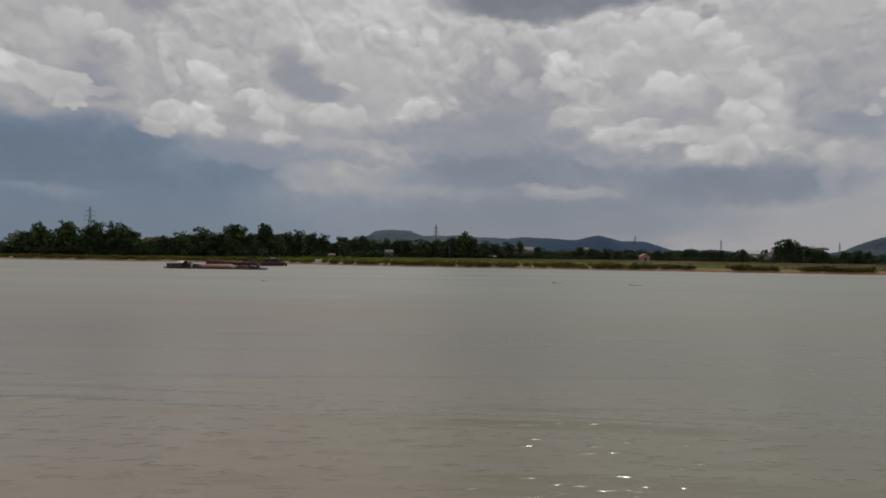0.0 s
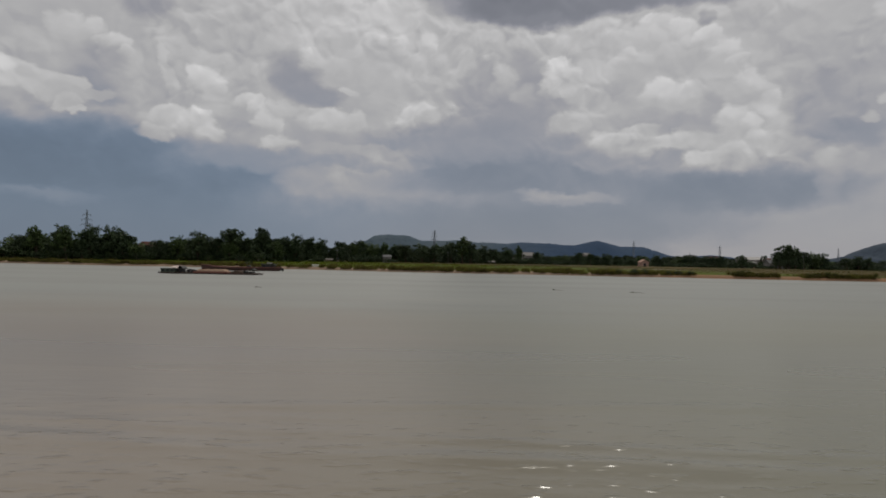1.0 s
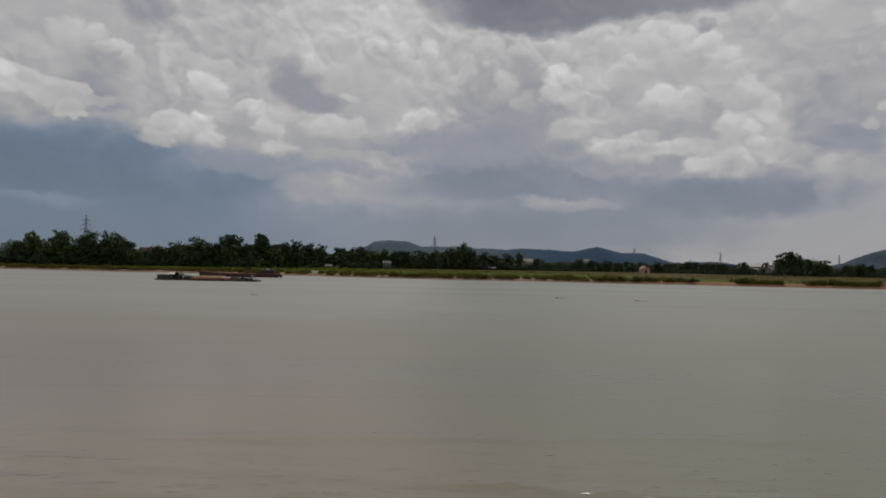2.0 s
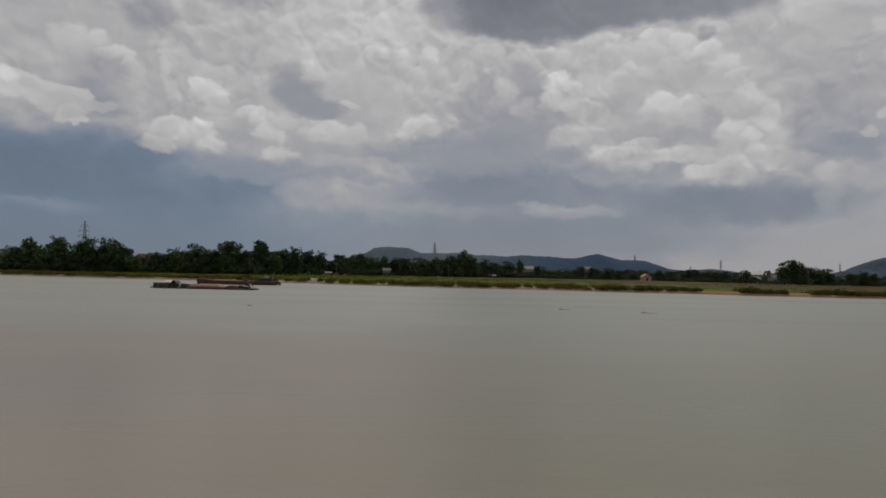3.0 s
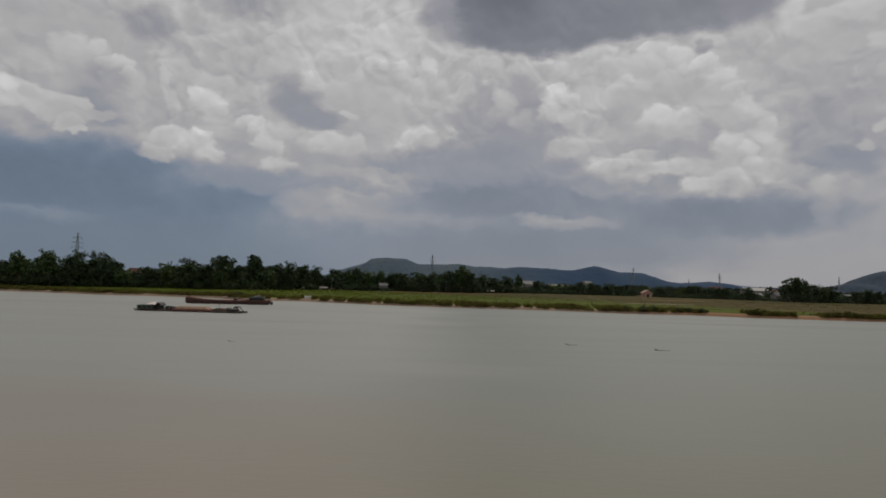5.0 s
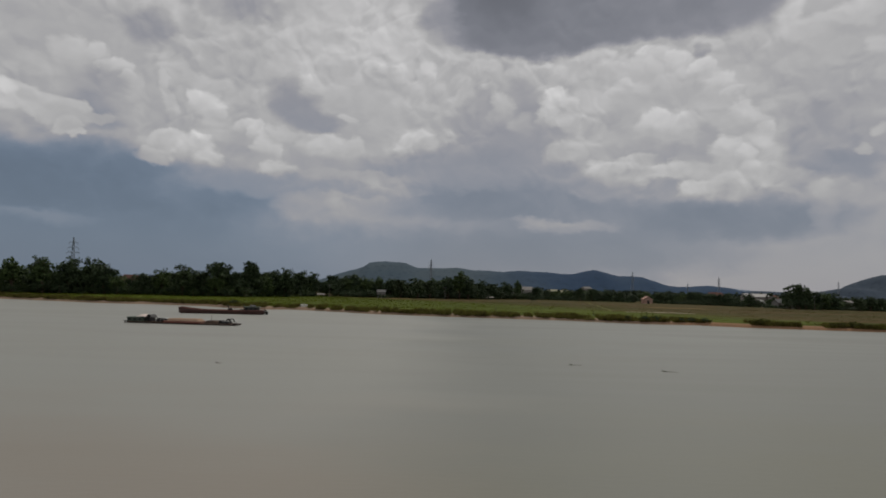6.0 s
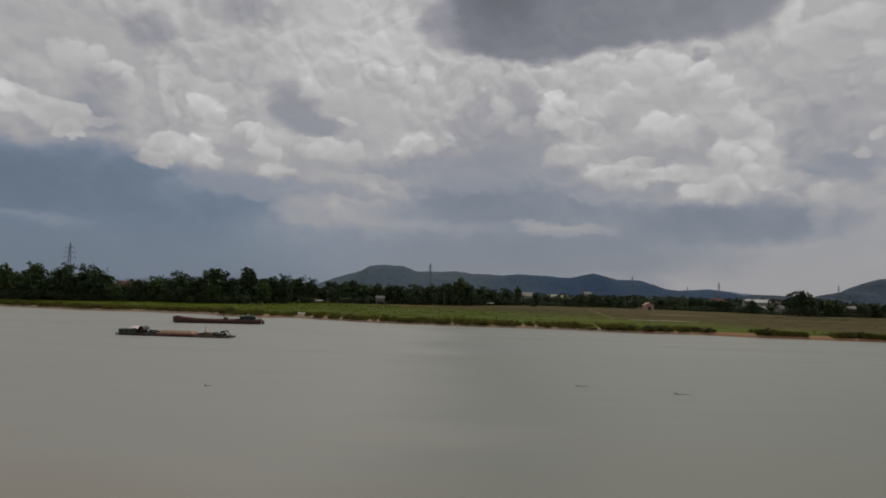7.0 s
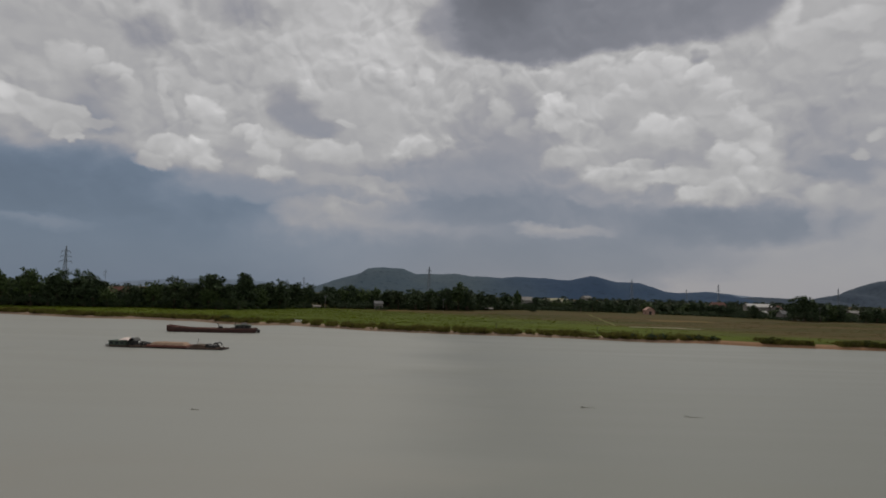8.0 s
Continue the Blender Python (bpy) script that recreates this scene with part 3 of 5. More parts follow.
# ---------- mesh helpers ----------
def part(name, data, mat, parent=None, label=""):
    """Links a bmesh or a (verts, faces) pair as one mesh object under its parent."""
    me = bpy.data.meshes.new(name)
    if isinstance(data, tuple):
        me.from_pydata(data[0], [], data[1])
    else:
        bmesh.ops.recalc_face_normals(data, faces=data.faces)
        data.to_mesh(me)
        data.free()
    me.materials.append(mat)
    ob = new(name, me)
    if parent is not None:
        ob.parent = parent
    return tagged(ob, label)


def thing(name, label, category, group="", at=(0, 0, 0), turn=0.0):
    ob = new(name)
    ob.matrix_basis = pose(*at, 0, 0, turn)
    return tagged(ob, label, category, group)


def block(bm, x0, x1, y0, y1, z0, z1, bevel=0.0, skew=0.0):
    """A box, its top moved along x by skew."""
    r = bmesh.ops.create_cube(bm, size=1.0)
    for v in r["verts"]:
        top = v.co.z > 0
        v.co = Vector((x0 + (v.co.x + 0.5) * (x1 - x0) + (skew if top else 0), y0 + (v.co.y + 0.5) * (y1 - y0), z0 + (v.co.z + 0.5) * (z1 - z0)))
    if bevel:
        edges = list({e for v in r["verts"] for e in v.link_edges})
        bmesh.ops.bevel(bm, geom=edges, offset=bevel, segments=1, affect="EDGES")
    return bm


def tube(bm, pts, radii, n=6):
    """A round bar through pts, with a radius at each."""
    rings = []
    for i, p in enumerate(pts):
        p = Vector(p)
        ahead = Vector(pts[min(i + 1, len(pts) - 1)]) - Vector(pts[max(i - 1, 0)])
        q = ahead.to_track_quat("Z", "Y")
        rings.append([bm.verts.new(p + q @ Vector((radii[i] * math.cos(a), radii[i] * math.sin(a), 0))) for a in [2 * math.pi * k / n for k in range(n)]])
    for a, b in zip(rings, rings[1:]):
        for k in range(n):
            bm.faces.new((a[k], a[(k + 1) % n], b[(k + 1) % n], b[k]))
    bm.faces.new(rings[0][::-1])
    bm.faces.new(rings[-1])
    return bm


def loft(bm, sections):
    """A closed skin through rings of points."""
    rings = [[bm.verts.new(p) for p in s] for s in sections]
    n = len(rings[0])
    for a, b in zip(rings, rings[1:]):
        for k in range(n):
            bm.faces.new((a[k], a[(k + 1) % n], b[(k + 1) % n], b[k]))
    bm.faces.new(rings[0][::-1])
    bm.faces.new(rings[-1])
    return bm


def grid_mesh(xs, ys, height):
    verts = [height(x, y) for y in ys for x in xs]
    w = len(xs)
    faces = [(j * w + i, j * w + i + 1, (j + 1) * w + i + 1, (j + 1) * w + i) for j in range(len(ys) - 1) for i in range(w - 1)]
    return verts, faces


# ---------- land and river ----------
far_x = [-4800, -3400, -2400, -1700, -1200, -900, -700, -560]
land_x = far_x + [-460 + 4 * i for i in range(231)] + [-x for x in far_x[::-1]]
land_d = [-3500, -1500, -600, -400, -310, -300, -294, -288, -279, -270, -255, -240, -120, -30, -15, -6, -3, -1.5, -0.7, 0, 0.35, 0.7, 1.2, 2, 3, 4, 6, 8, 10]
land_d += [10 + 4 * i for i in range(1, 60)] + [260, 290, 330, 400, 520, 700, 1000, 1500, 2200, 3200, 4400]


def land_point(x, d):
    y = bank(x) + d
    return (x, y, ground_z(x, y))


land = part("ground", grid_mesh(land_x, land_d, land_point), LAND)
tagged(land, "flat green riverside meadow with a low eroded earth bank", "ground", kind="structure")
for p in land.data.polygons:
    p.use_smooth = True


def wave(x, y):
    """Low crossing wakes and chop close to the starting point."""
    near = math.exp(-((y - 12) / 9) ** 2) * math.exp(-(x / 60) ** 2)
    z = 0.0
    for y0, lean, high, wide in ((15.4, -0.09, 0.10, 0.46), (17.0, -0.10, 0.05, 0.30), (20.4, 0.02, 0.05, 0.5), (11.6, -0.05, 0.030, 0.4), (26.0, 0.02, 0.02, 0.7)):
        s = y - y0 - lean * x - 0.7 * noise.noise((x * 0.09, y0, 0.4))
        fade = 0.55 + 0.9 * noise.noise((x * 0.13, y0 * 2.0, 5.0))
        z += high * max(0.15, fade) * math.exp(-(s / wide) ** 2)
    west = 0.72 - 0.28 * math.tanh(x / 8)
    z += west * near * (0.02 * noise.noise((x * 0.55, y * 1.8, 0)) + 0.05 * max(0.0, noise.noise((x * 1.0, y * 3.0, 2.0)) - 0.12))
    # the dying wakes of the two boats
    for y0, lean, high, wide in ((150.0, -0.02, 0.24, 1.3), (134.0, 0.03, 0.15, 1.6), (172.0, -0.01, 0.16, 1.6)):
        s = y - y0 - lean * (x + 80) - 1.5 * noise.noise((x * 0.04, y0, 0.4))
        z += high * math.exp(-(s / wide) ** 2) * (0.5 - 0.5 * math.tanh((x + 78) / 10)) * max(0.2, 0.6 + 0.8 * noise.noise((x * 0.08, y0, 5.0)))
    return (x, y, z)


water_x = [-4800, -2500, -1200, -600, -300, -200] + [-170 + 4 * i for i in range(30)] + [-50 + 0.5 * i for i in range(201)] + [80, 150, 300, 600, 1200, 2500, 4800]
water_y = [-120, -40, -10, 0, 4] + [5 + 0.16 * i for i in range(150)] + [29 + 1.5 * i for i in range(1, 15)] + [60, 90, 120] + [128 + 0.6 * i for i in range(90)] + [190, 240, 320, 600]
river = part("water", grid_mesh(water_x, water_y, wave), WATER)
tagged(river, "wide calm silty brown river with faint ripples", "river", kind="structure")
for p in river.data.polygons:
    p.use_smooth = True


# ---------- hills ----------
def hill(name, label, prof_x, prof_z, y0, depth, mat, step=14.0, rough=5.0):
    xs = list(np.arange(prof_x[0], prof_x[-1] + 1, step))
    ys = [y0 + depth * k / 14 for k in range(-14, 15)]

    def point(x, y):
        across = math.cos(max(-1.0, min(1.0, (y - y0) / depth)) * math.pi / 2) ** 1.2
        top = float(np.interp(x, prof_x, prof_z))
        lump = rough * (noise.noise((x * 0.012, y * 0.012, y0)) + 0.7 * noise.noise((x * 0.05, y * 0.05, y0)))
        return (x, y, top * across + lump * across - 3)

    ob = part(name, grid_mesh(xs, ys, point), mat)
    for p in ob.data.polygons:
        p.use_smooth = True
    return tagged(ob, label, "hill", "hills on the horizon", "structure")


hill("hill_ridge", "flat-topped hill and long wooded ridge, haze and cloud shade painted on", [-620, -487, -426, -328, -300, -230, -151, -93, 18, 80, 142, 217, 291, 341, 465, 565, 615, 682, 727, 777, 864, 926, 976, 1064, 1188, 1263, 1313, 1400],
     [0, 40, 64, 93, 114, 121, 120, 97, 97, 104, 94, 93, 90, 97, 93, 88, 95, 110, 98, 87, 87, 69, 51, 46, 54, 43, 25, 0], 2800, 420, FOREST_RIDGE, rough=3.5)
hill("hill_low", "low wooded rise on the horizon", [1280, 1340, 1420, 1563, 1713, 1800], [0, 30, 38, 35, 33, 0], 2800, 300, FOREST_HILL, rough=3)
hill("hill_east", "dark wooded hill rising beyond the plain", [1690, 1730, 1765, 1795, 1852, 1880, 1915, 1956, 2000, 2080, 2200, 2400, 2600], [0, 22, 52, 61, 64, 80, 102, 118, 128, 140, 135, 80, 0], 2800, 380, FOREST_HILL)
hill("hill_far", "faint range with pale haze painted into its colour", [-2300, -1900, -1500, -1250, -900, -600], [0, 50, 70, 66, 40, 0], 4250, 300, FOREST_FAR, 30)
hill("hill_far_east", "faint range with pale haze painted into its colour", [1350, 1700, 1950, 2150, 2500, 2800], [0, 58, 66, 50, 36, 0], 4300, 300, FOREST_FAR, 30)


# ---------- trees ----------
def leaf_cloud(rng, clumps, per, size, squash=0.75):
    """Many small leaf sprays, as quads, round the given clumps (x, y, z, r)."""
    n = len(clumps) * per
    c = np.repeat(np.array(clumps), per, axis=0)
    v = rng.normal(size=(n, 3))
    v /= np.linalg.norm(v, axis=1)[:, None]
    r = c[:, 3] * rng.uniform(0.25, 1.0, n) ** 0.6
    p = c[:, :3] + v * r[:, None] * np.array([1, 1, squash])
    a = rng.normal(size=(n, 3))
    a /= np.linalg.norm(a, axis=1)[:, None]
    b = np.cross(a, rng.normal(size=(n, 3)))
    b /= np.linalg.norm(b, axis=1)[:, None] + 1e-9
    s = (size * rng.uniform(0.55, 1.3, n))[:, None]
    verts = np.stack([p - a * s, p - b * s * 0.6, p + a * s, p + b * s * 0.6], axis=1).reshape(-1, 3)
    faces = np.arange(4 * n).reshape(-1, 4)
    return verts.tolist(), faces.tolist()


def tree(kind, seed, mat, high=15.0):
    """A tree at the origin, high metres tall: tapered trunk with limbs, and a crown of leaf sprays."""
    rng = np.random.default_rng(seed)
    ob = thing("bush" if kind in ("shrub", "scrub") else "tree", "", "tree", "trees along the far bank")
    wide = {"broad": 0.42, "tall": 0.32, "umbrella": 0.38, "round": 0.46, "airy": 0.38, "shrub": 0.7, "scrub": 0.75}[kind] * high
    low = {"broad": 0.07, "tall": 0.08, "umbrella": 0.45, "round": 0.04, "airy": 0.14, "shrub": 0.0, "scrub": 0.0}[kind] * high
    count = {"broad": 130, "tall": 100, "umbrella": 84, "round": 140, "airy": 90, "shrub": 54, "scrub": 40}[kind]
    mid, half = (high + low) / 2, (high - low) / 2
    clumps = []
    for k in range(count):
        v = rng.normal(size=3)
        v /= np.linalg.norm(v)
        if v[2] < 0 and kind not in ("umbrella", "airy"):
            v[:2] *= max(1.0, 0.86 / max(0.2, math.hypot(v[0], v[1])))
        t = rng.uniform(0.3, 0.93)
        f = 1.0 if kind in ("round", "shrub", "scrub") else 0.85 + 0.3 * rng.random()
        x, y, z = v[0] * wide * t * f, v[1] * wide * t * f, mid + v[2] * half * t
        if kind in ("tall", "airy"):
            x *= 1.15 - 0.5 * (z - low) / (high - low)
            y *= 1.15 - 0.5 * (z - low) / (high - low)
        r = high * rng.uniform(0.06, 0.12) * (0.85 if kind == "airy" else 1.0)
        clumps.append((x, y, max(r * 0.4, min(z, high - r)), r))
    bm = bmesh.new()
    r0 = 0.022 * high
    bend = rng.normal(size=2) * 0.03 * high
    tops = [(0, 0, -0.4), (bend[0] * 0.3, bend[1] * 0.3, low * 0.6 + 0.5), (bend[0], bend[1], mid), (bend[0] * 1.3, bend[1] * 1.3, high * 0.88)]
    tube(bm, tops, [r0 * 1.25, r0, r0 * 0.6, r0 * 0.15], 7)
    for k in range(7 if kind[0] != "s" else 5):
        c = clumps[k * 4]
        z0 = low + (0.1 + 0.5 * rng.random()) * (c[2] - low)
        base = Vector((bend[0] * z0 / mid, bend[1] * z0 / mid, max(0.1, z0 - 0.1 * high)))
        tip = Vector(c[:3])
        tube(bm, [base, base.lerp(tip, 0.5) + Vector((0, 0, 0.02 * high)), tip], [r0 * 0.5, r0 * 0.32, r0 * 0.1], 5)
    part("trunk", bm, BARK, ob)
    crown = part("crown", leaf_cloud(rng, clumps, 26 if kind != "scrub" else 22, (0.03 if kind != "scrub" else 0.075) * high), mat, ob)
    return ob


KINDS = {}
for i, (kind, mat) in enumerate((("broad", LEAF_DARK), ("tall", LEAF_DARK), ("umbrella", LEAF_DARK), ("round", LEAF_DARK), ("airy", LEAF_MID), ("shrub", LEAF_DARK), ("broad", LEAF_MID), ("shrub", LEAF_MID), ("scrub", LEAF_OLIVE), ("scrub", LEAF_DARK))):
    KINDS[(kind, i)] = tree(kind, 40 + i, mat)
BROAD, TALL, UMBRELLA, ROUND, AIRY, SHRUB, BROAD2, SHRUB2, SCRUB, SCRUB2 = KINDS.values()
used = set()
TREE_LABELS = {
    BROAD: "broad dark green tree with a dense crown on the bank", TALL: "tall slim dark green tree in the riverside wood",
    UMBRELLA: "tall tree with a flat umbrella crown above the wood", ROUND: "dense round dark green tree at the meadow's edge",
    AIRY: "thin open-crowned green tree in the riverside wood", SHRUB: "dark green bush at the foot of the wood",
    BROAD2: "broad mid-green tree with an uneven crown", SHRUB2: "mid-green bush growing at the meadow's edge",
    SCRUB: "low green bush on the eroded river bank", SCRUB2: "low dark bush in the riverside grass"}
spin = random.Random(7)


def plant(kind, x, y, high, stretch=1.0, label=""):
    m = pose(x, y, ground_z(x, y) - 0.1, 0, 0, spin.uniform(0, 360)) @ pose(0, 0, 0, spin.uniform(-4, 4), spin.uniform(-4, 4)) @ Matrix.Diagonal((high / 15 * stretch * spin.uniform(0.88, 1.14), high / 15 * stretch, 0.94 * high / 15, 1))
    if kind in used:
        ob = copy_thing(kind, m @ Matrix.Diagonal((*kind.scale, 1)).inverted())
    else:
        used.add(kind)
        ob = kind
        ob.matrix_basis = m
    bush = kind in (SHRUB, SHRUB2, SCRUB, SCRUB2)
    return tagged(ob, label or TREE_LABELS[kind], "bush" if bush else "tree", "bushes" if bush else "trees along the far bank")


# the main trees of the riverside wood, west to east
for kind, x, y, high, wide in (
        (AIRY, -205, 322, 19, 0.9), (BROAD, -197, 328, 20, 0.8), (AIRY, -190, 322, 19, 0.9), (BROAD, -181, 326, 20, 0.9), (BROAD, -170, 330, 20, 0.9),
        (TALL, -163, 327, 17, 1.2), (BROAD2, -156, 326, 11.0, 1.0), (ROUND, -147, 330, 12.0, 0.9), (BROAD2, -138, 333, 15, 0.9), (BROAD, -126, 330, 17.5, 0.9),
        (TALL, -118, 335, 15, 1.1), (UMBRELLA, -109.5, 334, 18.5, 1.0), (BROAD2, -110, 331, 12.0, 0.9), (TALL, -103, 336, 15, 1.0), (UMBRELLA, -98, 346, 20, 0.62), (BROAD2, -92, 350, 13, 1.0)):
    plant(kind, x, y, high, wide)
for kind, x, y, high, wide in (
        (TALL, -90, 360, 17, 1.1), (BROAD, -83, 358, 17.5, 0.8), (TALL, -77, 372, 17, 1.0), (BROAD, -73, 380, 15.5, 0.9), (TALL, -62, 394, 15.5, 1.0),
        (ROUND, -52, 403, 15.5, 0.95), (BROAD2, -44, 400, 14, 0.9), (AIRY, -36, 404, 14, 0.9), (BROAD, -29, 398, 13, 1.0), (TALL, -22, 392, 13.5, 1.2),
        (BROAD, -12, 392, 12.5, 1.0), (TALL, -5, 396, 13, 1.1), (ROUND, 6, 402, 15.5, 0.8), (AIRY, 13, 403, 19, 0.95), (TALL, 18, 401, 15, 1.1), (BROAD, 20, 415, 14.5, 0.9)):
    plant(kind, x, y, high, wide)
for kind, x, y, high, wide in (
        (BROAD, 28, 434, 14, 1.0), (TALL, 36, 440, 13, 1.1), (BROAD, 46, 452, 13.5, 1.0), (AIRY, 57, 462, 15, 0.6), (TALL, 70, 472, 11.5, 1.0),
        (ROUND, 97, 447, 10.5, 0.8), (TALL, 107, 456, 10.5, 1.1), (BROAD, 121, 468, 10, 1.1), (TALL, 128, 462, 9, 1.2), (BROAD2, 146, 462, 9, 1.1),
        (BROAD, 156, 461, 9.5, 1.1), (TALL, 165, 460, 9, 1.2), (BROAD, 186, 424, 9, 1.2), (ROUND, 191, 404, 9.5, 0.9), (ROUND, 203, 374, 16.5, 0.95)):
    plant(kind, x, y, high, wide)
for kind, x, y, high, wide in (
        (BROAD, 211, 379, 14, 1.0), (TALL, 219, 383, 13, 1.1), (BROAD2, 226, 387, 12, 1.0), (BROAD, 233, 390, 11.5, 1.0), (ROUND, 240, 376, 8.5, 1.1), (BROAD, 252, 384, 10, 1.1), (TALL, 262, 390, 9.5, 1.2)):
    plant(kind, x, y, high, wide)
for kind, x, y, high, wide in ((BROAD, 202, 484, 7.5, 1.2), (TALL, 209, 488, 7.0, 1.4), (BROAD2, 216, 486, 6.8, 1.3), (BROAD, 223, 490, 6.5, 1.3), (BROAD2, 230, 484, 5.5, 1.3), (BROAD, 240, 488, 5.5, 1.4)):
    plant(kind, x, y, high, wide)
for kind, x, y, high, wide in ((SHRUB, 197, 371, 6.5, 1.2), (SHRUB, 201.5, 369, 7.5, 1.1), (SHRUB, 206, 370, 7.0, 1.2), (SHRUB2, 214, 375, 5.0, 1.4), (BROAD, 200.5, 376, 12.5, 1.1)):
    plant(kind, x, y, high, wide)
# a second row behind, and bushes at their feet
WOOD_X = [-215, -160, -100, -60, -20, 20, 60, 120, 180, 200, 260]
WOOD_Y = [320, 326, 332, 384, 394, 412, 462, 462, 425, 384, 384]
def rough_height(x, y, low, high):
    """Heights that swell and sink along the wood, so that its roofline stays uneven."""
    t = 0.5 + 0.9 * noise.noise((x * 0.045, y * 0.02, 3.3)) + spin.uniform(-0.25, 0.25)
    return low + (high - low) * min(1.0, max(0.0, t))


def wood_line(x):
    return float(np.interp(x, WOOD_X, WOOD_Y))


for k in range(90):
    x = spin.uniform(-224, 28)
    y = wood_line(x) + spin.uniform(7, 30)
    plant(spin.choice((BROAD, TALL, ROUND, BROAD2, AIRY, BROAD)), x, y, 9.5 if -168 < x < -144 else rough_height(x, y, 8.0, 15.0), spin.uniform(0.95, 1.35))
for k in range(80):
    x = spin.uniform(26, 190)
    y = wood_line(x) + spin.uniform(12, 48)
    plant(spin.choice((BROAD, TALL, ROUND, BROAD2)), x, y, rough_height(x, y, 5.0, 11.0), spin.uniform(1.1, 1.7))
for k in range(46):
    x = spin.uniform(190, 290)
    y = wood_line(x) + spin.uniform(6, 90)
    plant(spin.choice((BROAD, ROUND, BROAD2, ROUND)), x, y, rough_height(x, y, 3.5, 8.5), spin.uniform(1.2, 1.9))
for k in range(132):
    x = spin.uniform(-224, 70)
    y = wood_line(x) + spin.uniform(-4, 6)
    if abs(x + 34) > 4.5 and abs(x + 65.5) > 4:
        plant(spin.choice((SHRUB, SHRUB, SHRUB2, SCRUB2)), x, y, rough_height(x, y, 1.8, 7.0), spin.uniform(0.9, 1.5))
for k in range(76):
    x = spin.uniform(-224, 72)
    y = wood_line(x) + spin.uniform(4, 14)
    plant(spin.choice((SHRUB, SHRUB, SHRUB2)), x, y, rough_height(x, y, 4.0, 9.0), spin.uniform(0.9, 1.3))
for k in range(62):
    x = spin.uniform(70, 285)
    y = wood_line(x) + spin.uniform(0, 16)
    if abs(x - 140) > 6 and abs(x - 209) > 8:
        plant(spin.choice((SHRUB, SHRUB, SHRUB2, SCRUB2)), x, y, rough_height(x, y, 1.6, 5.5), spin.uniform(1.0, 1.7))
# bushes on the eroded bank and in the meadow
for x, d, high, wide in ((100.5, 2.2, 3.0, 1.1), (103, 2.6, 2.6, 1.0), (98.5, 2.0, 2.2, 1.0), (107, 2.5, 2.0, 1.2), (110, 2.4, 1.9, 1.1), (121, 2.2, 2.0, 1.2), (124, 2.6, 2.2, 1.2), (127.5, 2.4, 2.9, 1.1),
                         (130, 2.2, 2.4, 1.2), (133, 2.6, 2.0, 1.3), (137, 2.6, 2.2, 1.2), (142, 2.6, 2.4, 1.2), (148, 2.4, 2.0, 1.2)):
    plant(SCRUB, x, bank(x) + d, high * 0.85, wide)
for x, d, high, wide in ((86, 2.0, 1.8, 1.2), (82, 2.4, 1.7, 1.3), (78, 2.2, 1.6, 1.3), (70, 2.4, 2.1, 1.2), (66, 2.2, 2.0, 1.2), (61, 2.4, 1.7, 1.2), (-78, 5.5, 2.0, 1.6), (58, 190, 3.6, 1.0), (60, 196, 3.0, 1.0), (-32, 132, 2.8, 1.4), (-28, 130, 2.6, 1.4)):
    plant(SCRUB2, x, bank(x) + d, high, wide)


# ---------- far woods ----------
def far_woods(name, spans, seed, label):
    rng = np.random.default_rng(seed)
    clumps = []
    for x0, x1, y0, y1, n, h0, h1 in spans:
        for k in range(n):
            x, y = rng.uniform(x0, x1), rng.uniform(y0, y1)
            high = rng.uniform(h0, h1)
            for j in range(5):
                r = high * rng.uniform(0.16, 0.3)
                clumps.append((x + rng.normal() * high * 0.25, y + rng.normal() * high * 0.25, ground_z(x, y) + rng.uniform(0.15, 0.95) * high - r * 0.4, r))
    ob = part(name, leaf_cloud(rng, clumps, 20, 0.95), LEAF_FAR)
    return tagged(ob, label, "woods", kind="stuff")


far_woods("far_woods", [(55, 175, 500, 590, 60, 6, 9), (60, 330, 560, 700, 130, 6, 10), (230, 480, 480, 640, 120, 6, 10)], 3, "dark belt of trees beyond the meadow")
far_woods("far_woods", [(-420, 60, 520, 720, 200, 8, 12), (-300, -215, 335, 420, 26, 5, 9), (200, 900, 800, 1200, 190, 8, 12)], 4, "dark distant woods behind the riverside trees")


rng = np.random.default_rng(21)
thicket = []
while len(thicket) < 3600:
    x = rng.uniform(-226, 285)
    y = wood_line(x) + rng.uniform(-1.5, 16)
    open_spot = min(abs(x + 34), abs(x + 65.5), abs(x - 140), abs(x - 209) * 0.6) < 4.0
    if not open_spot or y > wood_line(x) + 11:
        high = (4.2 if x < 70 else 2.6) * (0.7 + 0.7 * noise.noise((x * 0.07, y * 0.05, 8.8)))
        r = rng.uniform(0.5, 1.25)
        thicket.append((x, y, ground_z(x, y) + rng.uniform(0.1, 1.0) * high, r))
tagged(part("undergrowth", leaf_cloud(rng, thicket, 22, 0.42), LEAF_DARK), "dense dark undergrowth filling the foot of the wood", "bushes", kind="stuff")


